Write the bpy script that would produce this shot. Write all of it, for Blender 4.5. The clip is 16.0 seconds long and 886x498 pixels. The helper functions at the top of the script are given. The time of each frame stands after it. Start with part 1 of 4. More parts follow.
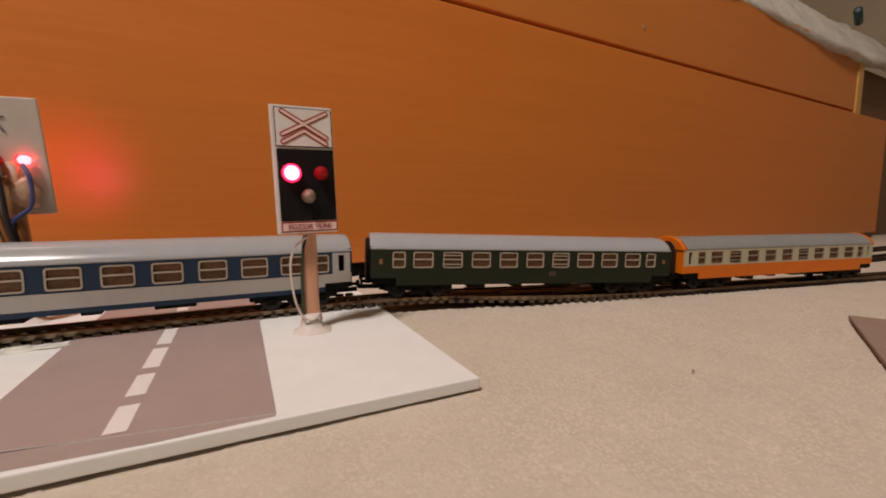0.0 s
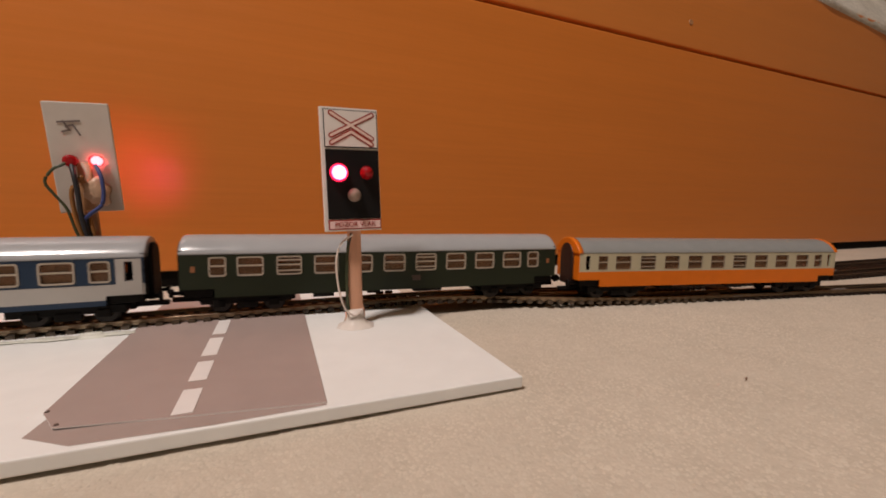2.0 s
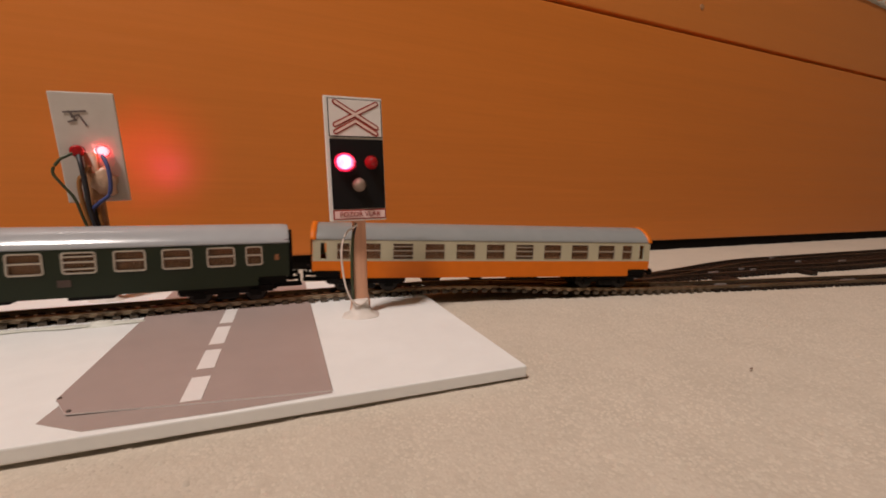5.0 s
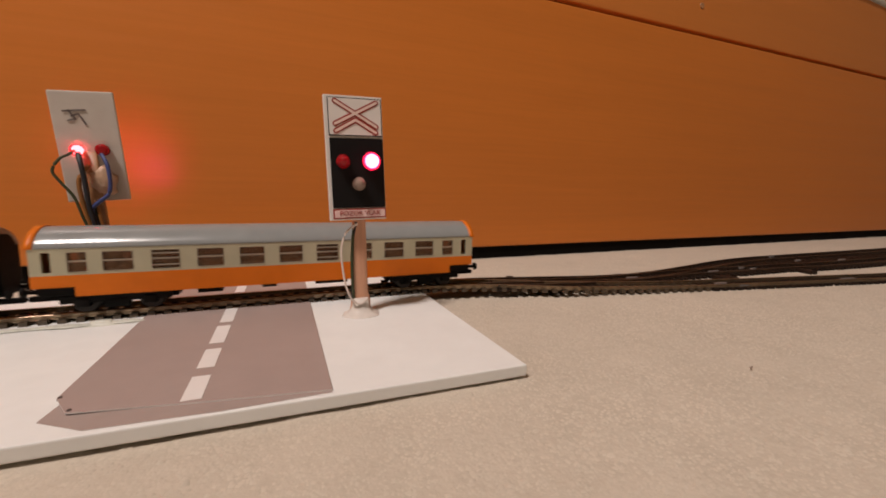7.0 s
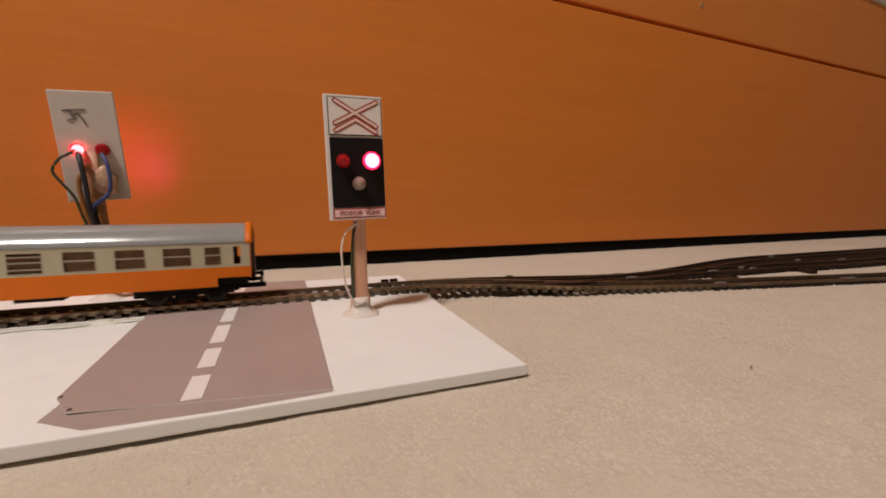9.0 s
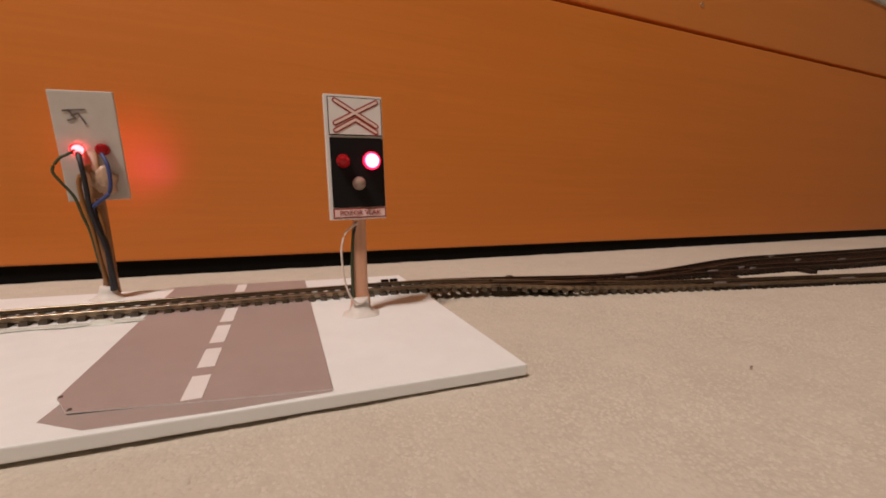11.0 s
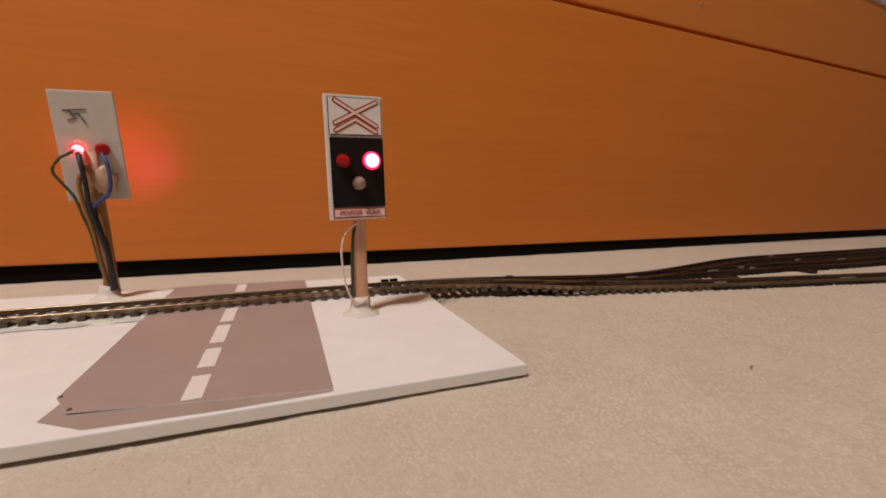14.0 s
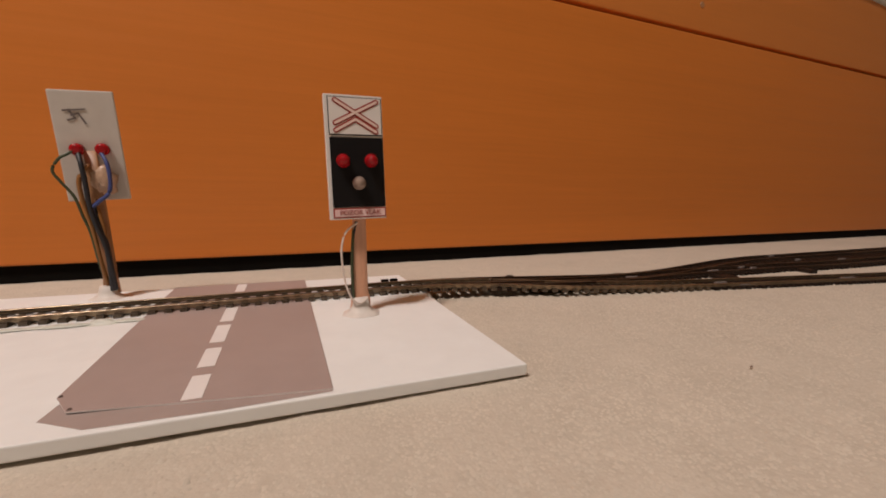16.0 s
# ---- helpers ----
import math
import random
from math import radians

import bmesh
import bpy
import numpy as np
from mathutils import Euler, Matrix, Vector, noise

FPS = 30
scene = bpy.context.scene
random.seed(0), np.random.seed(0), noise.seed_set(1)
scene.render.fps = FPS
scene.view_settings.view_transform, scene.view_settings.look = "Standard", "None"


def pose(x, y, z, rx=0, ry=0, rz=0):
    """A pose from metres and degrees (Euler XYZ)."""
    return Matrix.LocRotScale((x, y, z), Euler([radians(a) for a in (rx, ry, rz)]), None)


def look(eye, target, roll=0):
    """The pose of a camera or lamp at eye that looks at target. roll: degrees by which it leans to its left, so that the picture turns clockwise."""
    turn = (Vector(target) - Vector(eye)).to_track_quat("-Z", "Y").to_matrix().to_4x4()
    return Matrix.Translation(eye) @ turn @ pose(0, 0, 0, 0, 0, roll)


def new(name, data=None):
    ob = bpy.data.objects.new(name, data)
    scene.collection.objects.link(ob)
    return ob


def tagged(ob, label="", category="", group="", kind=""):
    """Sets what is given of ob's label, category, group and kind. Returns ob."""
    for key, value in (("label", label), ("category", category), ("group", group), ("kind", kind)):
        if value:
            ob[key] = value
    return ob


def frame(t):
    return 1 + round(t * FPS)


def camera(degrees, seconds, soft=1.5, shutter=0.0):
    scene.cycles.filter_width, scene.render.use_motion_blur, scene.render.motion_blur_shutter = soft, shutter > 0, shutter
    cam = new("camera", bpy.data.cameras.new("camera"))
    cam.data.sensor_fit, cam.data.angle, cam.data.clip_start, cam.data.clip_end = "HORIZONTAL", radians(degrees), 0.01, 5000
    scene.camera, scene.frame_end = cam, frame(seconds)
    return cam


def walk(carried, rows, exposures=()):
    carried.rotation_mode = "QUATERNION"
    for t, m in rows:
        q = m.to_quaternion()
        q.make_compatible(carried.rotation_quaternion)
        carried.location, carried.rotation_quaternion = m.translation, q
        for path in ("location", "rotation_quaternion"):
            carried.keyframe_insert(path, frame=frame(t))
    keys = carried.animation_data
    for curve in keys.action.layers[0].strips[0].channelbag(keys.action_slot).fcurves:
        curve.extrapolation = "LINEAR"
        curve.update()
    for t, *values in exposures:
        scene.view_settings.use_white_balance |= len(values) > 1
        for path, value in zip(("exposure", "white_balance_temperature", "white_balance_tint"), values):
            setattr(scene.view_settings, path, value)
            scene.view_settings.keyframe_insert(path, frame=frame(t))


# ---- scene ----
# ---------------------------------------------------------------- camera
cam = camera(94.37, 16.0, soft=1.8, shutter=0.5)


def eye_pose(x, y, z, yaw, pitch, roll):
    return pose(x, y, z, 90 + pitch, 0, yaw) @ pose(0, 0, 0, 0, 0, roll)


walk(cam, [
    (0.0, eye_pose(0.00414, -0.00027, 0.05253, -27.991, -5.769, 0.294)),
    (0.5, eye_pose(-0.00083, -0.00190, 0.05230, -25.994, -5.623, 0.480)),
    (1.0, eye_pose(-0.00057, -0.00148, 0.05234, -24.707, -5.562, 0.544)),
    (1.5, eye_pose(0.00005, -0.00058, 0.05205, -23.946, -5.574, 0.618)),
    (2.0, eye_pose(-0.00005, -0.00007, 0.05181, -23.585, -5.664, 0.643)),
    (2.5, eye_pose(-0.00001, -0.00005, 0.05170, -23.326, -5.781, 0.641)),
    (3.0, eye_pose(-0.00001, -0.00018, 0.05178, -23.158, -6.092, 0.650)),
    (3.5, eye_pose(0.00009, -0.00007, 0.05175, -23.015, -6.420, 0.607)),
    (4.0, eye_pose(0.00015, -0.00010, 0.05188, -22.903, -6.815, 0.585)),
    (6.5, eye_pose(0.00012, -0.00008, 0.05192, -22.870, -7.220, 0.590)),
    (7.0, eye_pose(0.00008, -0.00005, 0.05193, -22.890, -7.255, 0.595)),
    (8.0, eye_pose(0.00008, -0.00006, 0.05195, -22.885, -7.320, 0.585)),
    (12.0, eye_pose(0.00008, -0.00004, 0.05193, -22.880, -7.328, 0.575)),
    (16.0, eye_pose(0.00004, -0.00003, 0.05186, -22.890, -7.335, 0.575)),
], exposures=[(0.0, 0.0), (9.0, 0.0), (12.0, -0.04), (16.0, -0.06)])

# ---------------------------------------------------------------- light
world = bpy.data.worlds.new("room_air")
world.use_nodes = True
world.node_tree.nodes["Background"].inputs[0].default_value = (1.0, 0.82, 0.62, 1)
world.node_tree.nodes["Background"].inputs[1].default_value = 0.05
scene.world = world
LAMP_AT = (-0.74, -0.33, 1.74)
bulb = bpy.data.lights.new("lamp_light", "AREA")
bulb.shape, bulb.size, bulb.energy, bulb.color = "DISK", 0.26, 30.5, (1.0, 0.875, 0.82)
bulb_ob = new("lamp_light", bulb)
bulb_ob.matrix_world = look(LAMP_AT, (-0.15, 0.05, 0))


# ---------------------------------------------------------------- materials
def material(name, colour, rough=0.5, metal=0.0, vary=0.12, scale=200.0, bump=0.0, bump_scale=None, spec=0.5, coat=0.0,
             stretch=(1, 1, 1), second=None, big=0.0):
    """A surface with fine and coarse variation; scale is in cycles a metre."""
    m = bpy.data.materials.new(name)
    m.use_nodes = True
    nt = m.node_tree
    b = nt.nodes["Principled BSDF"]
    b.inputs["Roughness"].default_value = rough
    b.inputs["Metallic"].default_value = metal
    b.inputs["Specular IOR Level"].default_value = spec
    b.inputs["Coat Weight"].default_value = coat
    tc = nt.nodes.new("ShaderNodeTexCoord")
    mp = nt.nodes.new("ShaderNodeMapping")
    mp.inputs["Scale"].default_value = stretch
    nt.links.new(tc.outputs["Object"], mp.inputs[0])
    n1 = nt.nodes.new("ShaderNodeTexNoise")
    n1.inputs["Scale"].default_value, n1.inputs["Detail"].default_value = scale, 6
    nt.links.new(mp.outputs[0], n1.inputs[0])
    n2 = nt.nodes.new("ShaderNodeTexNoise")
    n2.inputs["Scale"].default_value, n2.inputs["Detail"].default_value = scale * 0.13, 3
    nt.links.new(mp.outputs[0], n2.inputs[0])
    add = nt.nodes.new("ShaderNodeMath")
    add.operation = "ADD"
    nt.links.new(n1.outputs[0], add.inputs[0])
    nt.links.new(n2.outputs[0], add.inputs[1])
    ramp = nt.nodes.new("ShaderNodeValToRGB")
    nt.links.new(add.outputs[0], ramp.inputs[0])
    half = nt.nodes.new("ShaderNodeMath")
    half.operation = "MULTIPLY"
    half.inputs[1].default_value = 0.5
    nt.links.new(add.outputs[0], half.inputs[0])
    nt.links.new(half.outputs[0], ramp.inputs[0])
    c0 = [c * (1 - vary) for c in colour]
    c1 = second or [min(1, c * (1 + vary)) for c in colour]
    ramp.color_ramp.elements[0].position, ramp.color_ramp.elements[1].position = 0.36, 0.64
    ramp.color_ramp.elements[0].color, ramp.color_ramp.elements[1].color = (*c0, 1), (*c1, 1)
    nt.links.new(ramp.outputs[0], b.inputs["Base Color"])
    rr = nt.nodes.new("ShaderNodeMapRange")
    rr.inputs["To Min"].default_value, rr.inputs["To Max"].default_value = max(0.02, rough - 0.1), min(1, rough + 0.1)
    nt.links.new(n1.outputs[0], rr.inputs[0])
    nt.links.new(rr.outputs[0], b.inputs["Roughness"])
    if bump:
        n3 = nt.nodes.new("ShaderNodeTexNoise")
        n3.inputs["Scale"].default_value, n3.inputs["Detail"].default_value = bump_scale or scale, 8
        nt.links.new(mp.outputs[0], n3.inputs[0])
        bp = nt.nodes.new("ShaderNodeBump")
        bp.inputs["Strength"].default_value, bp.inputs["Distance"].default_value = 0.9, bump
        nt.links.new(n3.outputs[0], bp.inputs["Height"])
        nt.links.new(bp.outputs[0], b.inputs["Normal"])
    return m


def glowing(name, colour, strength):
    m = bpy.data.materials.new(name)
    m.use_nodes = True
    b = m.node_tree.nodes["Principled BSDF"]
    b.inputs["Base Color"].default_value = (*colour, 1)
    b.inputs["Emission Color"].default_value = (*colour, 1)
    b.inputs["Emission Strength"].default_value = strength
    return m


def clear(name, colour, mix, rough=0.15):
    """Tinted see-through plastic: part body colour, part clear."""
    m = bpy.data.materials.new(name)
    m.use_nodes = True
    nt = m.node_tree
    b = nt.nodes["Principled BSDF"]
    b.inputs["Base Color"].default_value = (*colour, 1)
    b.inputs["Roughness"].default_value = rough
    t = nt.nodes.new("ShaderNodeBsdfTransparent")
    t.inputs[0].default_value = (*[min(1, 0.35 + c * 0.75) for c in colour], 1)
    x = nt.nodes.new("ShaderNodeMixShader")
    x.inputs[0].default_value = mix
    nt.links.new(b.outputs[0], x.inputs[1])
    nt.links.new(t.outputs[0], x.inputs[2])
    nt.links.new(x.outputs[0], nt.nodes["Material Output"].inputs[0])
    return m


M_WOOD = material("beech_laminate", (0.66, 0.205, 0.034), 0.36, vary=0.02, scale=420, stretch=(0.035, 1, 1), bump=0.00003, bump_scale=500, second=(0.70, 0.218, 0.036))
M_WOOD2 = material("beech_laminate_upper", (0.64, 0.215, 0.044), 0.36, vary=0.02, scale=400, stretch=(0.035, 1, 1), bump=0.00003, bump_scale=500, second=(0.67, 0.226, 0.047))
M_EDGE = material("beech_edge_band", (0.62, 0.36, 0.10), 0.4, scale=80)
M_EDGEDARK = material("brown_stained_wood", (0.16, 0.075, 0.03), 0.5, vary=0.15, scale=80)
# near-black colour that paints the shade in the bed's gaps
M_GAP_SHADE = material("gap_shade", (0.006, 0.005, 0.004), 0.9, spec=0.1)
M_CARPET = material("cream_carpet", (0.555, 0.482, 0.39), 0.95, vary=0.05, scale=260, bump=0.0003, bump_scale=700, spec=0.1, second=(0.60, 0.522, 0.428))
M_FIBRE = material("carpet_fibre", (0.59, 0.512, 0.417), 0.95, vary=0.06, scale=90, spec=0.1)
M_WALL = material("plain_plaster", (0.72, 0.62, 0.47), 0.9, vary=0.04, scale=30)
M_CARD = material("white_foam_board", (0.835, 0.84, 0.815), 0.55, vary=0.03, scale=120)
M_ROAD = material("printed_grey_road", (0.385, 0.30, 0.272), 0.5, vary=0.05, scale=160)
M_ROAD2 = material("grey_paper_backing", (0.37, 0.292, 0.262), 0.6, vary=0.06, scale=160)
M_LINE = material("printed_white_line", (0.80, 0.76, 0.73), 0.5, vary=0.03)
M_PLASTIC = material("white_sign_plastic", (0.78, 0.74, 0.70), 0.4, vary=0.04, scale=150)
# greyer copy of the white plastic, with the rear panel's weaker light in its colour
M_PLASTIC_SHADED = material("shaded_white_plastic", (0.60, 0.55, 0.49), 0.5, vary=0.06, scale=120)
M_BLACK = material("black_print", (0.006, 0.005, 0.005), 0.6, vary=0.1, spec=0.2)
M_RED = material("red_print", (0.34, 0.035, 0.022), 0.5, vary=0.08)
M_PINK2 = material("pale_peach_print", (0.78, 0.60, 0.53), 0.5, vary=0.04)
M_PINK = material("pale_pink_print", (0.84, 0.60, 0.57), 0.5, vary=0.05)
M_STICK = material("pale_wood_stick", (0.68, 0.36, 0.225), 0.45, vary=0.18, scale=300, stretch=(1, 1, 0.15), bump=0.0003)
M_STICK2 = material("amber_wood_stick", (0.40, 0.20, 0.09), 0.5, vary=0.2, scale=300, stretch=(1, 1, 0.15), bump=0.0003)
M_GLUE = material("cloudy_glue", (0.70, 0.64, 0.58), 0.45, vary=0.08, scale=300, bump=0.0001, spec=0.3)
M_GLUE3 = material("milky_glue", (0.62, 0.62, 0.54), 0.4, vary=0.15, scale=400)
M_GLUE2 = material("amber_glue", (0.55, 0.36, 0.24), 0.3, vary=0.2, scale=350, bump=0.0006)
M_LEDRED = clear("red_led_lens", (0.55, 0.012, 0.018), 0.42)
M_LEDCLEAR = clear("clear_led_lens", (0.44, 0.32, 0.25), 0.35)
M_GLOW = glowing("lit_red_chip", (1.0, 0.15, 0.24), 7.5)
# rim and ring glow in place of the halo round a lit lamp
M_HALO_RIM = glowing("red_halo_rim", (1.0, 0.008, 0.07), 1.1)
M_HALO_MID = glowing("pink_halo_ring", (1.0, 0.05, 0.14), 3.0)
M_GLOWBACK = glowing("lit_red_chip_back", (1.0, 0.24, 0.27), 24.0)
M_BEAM = glowing("lit_red_chip_beam", (1.0, 0.03, 0.20), 560.0)
M_WIREW = material("white_wire", (0.72, 0.62, 0.55), 0.5)
M_WIREG = material("green_wire", (0.055, 0.07, 0.03), 0.45)
M_WIREB = material("blue_wire", (0.05, 0.07, 0.22), 0.45)
M_WIREO = material("orange_wire", (0.30, 0.13, 0.035), 0.45)
M_WIREK = material("black_wire", (0.02, 0.02, 0.025), 0.5)
M_INK = material("dark_ink", (0.16, 0.13, 0.12), 0.7)
M_SLEEPER = material("brown_plastic_sleeper", (0.078, 0.055, 0.034), 0.34, vary=0.25, scale=500, bump=0.00006, spec=0.6)
M_SLEEPER2 = material("blackish_plastic_sleeper", (0.020, 0.012, 0.008), 0.6, vary=0.25, scale=400, bump=0.0002, spec=0.2)
M_RAIL2 = material("dark_tarnished_rail", (0.12, 0.085, 0.062), 0.4, metal=0.7, vary=0.3, scale=120)
M_PLATE = material("pale_contact_metal", (0.34, 0.32, 0.31), 0.4, metal=0.4, vary=0.2, scale=300)
M_RAIL = material("tarnished_rail", (0.34, 0.26, 0.175), 0.32, metal=0.8, vary=0.25, scale=300)
M_ROOF2 = material("darker_grey_roof_plastic", (0.27, 0.28, 0.275), 0.2, vary=0.04, scale=150)
M_ROOF = material("grey_roof_plastic", (0.37, 0.38, 0.39), 0.19, vary=0.03, scale=150)
M_GREEN = material("dark_green_paint", (0.016, 0.022, 0.011), 0.35, vary=0.05, spec=0.22)
M_BLUE = material("dark_blue_paint", (0.016, 0.034, 0.066), 0.35, vary=0.05, spec=0.25)
M_GREY = material("light_grey_paint", (0.42, 0.40, 0.37), 0.38, vary=0.04)
M_CREAM = material("cream_paint", (0.47, 0.43, 0.30), 0.4, vary=0.05, spec=0.3)
M_ORANGE = material("orange_paint", (0.69, 0.162, 0.008), 0.4, vary=0.05, spec=0.25)
M_FRAME = material("silver_window_frame", (0.44, 0.385, 0.31), 0.4, metal=0.25, vary=0.06)
M_BAR = material("dull_window_bar", (0.30, 0.25, 0.19), 0.45)
M_SEAT = material("brown_seat_plastic", (0.27, 0.105, 0.038), 0.6)
M_CHASSIS = material("black_chassis_plastic", (0.007, 0.006, 0.0055), 0.6, vary=0.2, scale=400, spec=0.12)
M_HOOD = material("dark_brown_hood", (0.030, 0.010, 0.006), 0.5, vary=0.2)
M_WHEEL = material("dark_wheel_metal", (0.03, 0.025, 0.022), 0.55, metal=0.5)
M_FLEECE = material("cream_fleece", (0.66, 0.62, 0.54), 0.95, vary=0.15, scale=200, bump=0.003, bump_scale=350, spec=0.1)
M_TEAL = material("dark_teal_plastic", (0.01, 0.05, 0.05), 0.5)
M_DARKWOOD = material("dark_brown_wood", (0.06, 0.035, 0.025), 0.5, vary=0.2, scale=60)
M_BROWN = material("brown_cardboard", (0.30, 0.21, 0.16), 0.8, vary=0.1, scale=90)
M_GLASS = bpy.data.materials.new("window_plastic")
M_GLASS.use_nodes = True
_nt = M_GLASS.node_tree
_g = _nt.nodes["Principled BSDF"]
_g.inputs["Base Color"].default_value = (0.36, 0.20, 0.105, 1)
_g.inputs["Roughness"].default_value = 0.25
_t = _nt.nodes.new("ShaderNodeBsdfTransparent")
_t.inputs[0].default_value = (0.66, 0.52, 0.42, 1)
_x = _nt.nodes.new("ShaderNodeMixShader")
_x.inputs[0].default_value = 0.42
_nt.links.new(_t.outputs[0], _x.inputs[1])
_nt.links.new(_g.outputs[0], _x.inputs[2])
_nt.links.new(_x.outputs[0], _nt.nodes["Material Output"].inputs[0])


# ---------------------------------------------------------------- mesh helpers
def bm_box(bm, x0, x1, y0, y1, z0, z1, bevel=0.0, slot=0):
    r = bmesh.ops.create_cube(bm, size=1.0)
    vs = r["verts"]
    for v in vs:
        v.co = Vector((x0 + (v.co.x + 0.5) * (x1 - x0), y0 + (v.co.y + 0.5) * (y1 - y0), z0 + (v.co.z + 0.5) * (z1 - z0)))
    fs = {f for v in vs for f in v.link_faces}
    for f in fs:
        f.material_index = slot
    if bevel:
        es = list({e for v in vs for e in v.link_edges})
        bmesh.ops.bevel(bm, geom=es, offset=bevel, segments=2, affect="EDGES", profile=0.6)
    return bm


def box(x0, x1, y0, y1, z0, z1, bevel=0.0):
    return bm_box(bmesh.new(), x0, x1, y0, y1, z0, z1, bevel)


def bm_rings(bm, rings, caps=True, slot=0, closed=True):
    """Skin rings of points (all of one length) into a tube."""
    loops = [[bm.verts.new(p) for p in ring] for ring in rings]
    n = len(loops[0])
    for a, b in zip(loops, loops[1:]):
        for i in range(n if closed else n - 1):
            j = (i + 1) % n
            f = bm.faces.new((a[i], a[j], b[j], b[i]))
            f.material_index, f.smooth = slot, True
    if caps and closed:
        for ring in (loops[0][::-1], loops[-1]):
            f = bm.faces.new(ring)
            f.material_index = slot
    return bm


def bm_tube(bm, pts, r, n=8, slot=0):
    """A round tube through points; r is one radius or one for each point."""
    pts = [Vector(p) for p in pts]
    rs = r if isinstance(r, (list, tuple)) else [r] * len(pts)
    rings = []
    for i, p in enumerate(pts):
        d = (pts[min(i + 1, len(pts) - 1)] - pts[max(i - 1, 0)]).normalized()
        side = d.cross(Vector((0.13, 0.31, 0.94)) if abs(d.z) < 0.9 else Vector((1, 0.05, 0))).normalized()
        up = side.cross(d)
        rings.append([p + (side * math.cos(2 * math.pi * k / n) + up * math.sin(2 * math.pi * k / n)) * rs[i] for k in range(n)])
    return bm_rings(bm, rings, slot=slot)


def smooth_path(pts, steps=6):
    """Points of a rounded line through pts."""
    pts = [Vector(p) for p in pts]
    out = []
    for i in range(len(pts) - 1):
        p0, p1, p2, p3 = pts[max(i - 1, 0)], pts[i], pts[i + 1], pts[min(i + 2, len(pts) - 1)]
        for k in range(steps):
            t = k / steps
            out.append(0.5 * ((2 * p1) + (p2 - p0) * t + (2 * p0 - 5 * p1 + 4 * p2 - p3) * t * t + (3 * p1 - p0 - 3 * p2 + p3) * t ** 3))
    return out + [pts[-1]]


def wire(pts, r=0.0006):
    return bm_tube(bmesh.new(), smooth_path(pts), r, 8)


def finish(bm, name, mats):
    bmesh.ops.recalc_face_normals(bm, faces=bm.faces)
    me = bpy.data.meshes.new(name)
    bm.to_mesh(me)
    bm.free()
    for m in mats if isinstance(mats, (list, tuple)) else [mats]:
        me.materials.append(m)
    return me


def part(name, bm, mat, parent=None, label="", at=None):
    ob = new(name, finish(bm, name, mat))
    if parent:
        ob.parent = parent
    if at is not None:
        ob.matrix_basis = at
    return tagged(ob, label)


def thing(name, label, category, group="", at=None):
    ob = new(name)
    ob.empty_display_size = 0.01
    if at is not None:
        ob.matrix_basis = at
    return tagged(ob, label, category, group)


# ---------------------------------------------------------------- the room
SOFA_Y = 0.306
SOFA_LEFT, SOFA_RIGHT = -1.05, 0.968


def pile(x, y):
    return 0.00022 * noise.noise((x * 170, y * 170, 0)) + 0.0005 * noise.noise((x * 55, y * 55, 4))


def build_carpet():
    bm = bmesh.new()
    xs = [-3, -1.2, -0.5] + [-0.3 + 0.004 * i for i in range(300)] + [1.3, 1.8, 3]
    ys = [-3, -1.0, -0.3, -0.06] + [0.0 + 0.004 * i for i in range(80)] + [0.33, 0.6, 1.6]
    grid = [[bm.verts.new((x, y, pile(x, y) - 0.0004 if -0.3 <= x <= 0.9 and 0 <= y <= 0.32 else -0.0004)) for x in xs] for y in ys]
    for a, b in zip(grid, grid[1:]):
        for i in range(len(xs) - 1):
            bm.faces.new((a[i], a[i + 1], b[i + 1], b[i])).smooth = True
    return tagged(new("floor", finish(bm, "floor", M_CARPET)), "cream short-pile carpet floor with faint specks", "carpet", kind="structure")


def build_room():
    build_carpet()
    for name, b in (("wall_north", (-3, 3, 1.6, 1.7, 0, 2.5)), ("wall_south", (-3, 3, -3.1, -3, 0, 2.5)),
                    ("wall_west", (-3.1, -3, -3, 1.6, 0, 2.5)), ("wall_east", (3, 3.1, -3, 1.6, 0, 2.5))):
        ob = part(name, box(*b), M_WALL)
        tagged(ob, "plain cream plastered room wall", "wall", kind="structure")
    tagged(part("ceiling", box(-3.1, 3.1, -3.1, 1.7, 2.5, 2.6), M_WALL), "plain cream plastered ceiling", "ceiling", kind="structure")


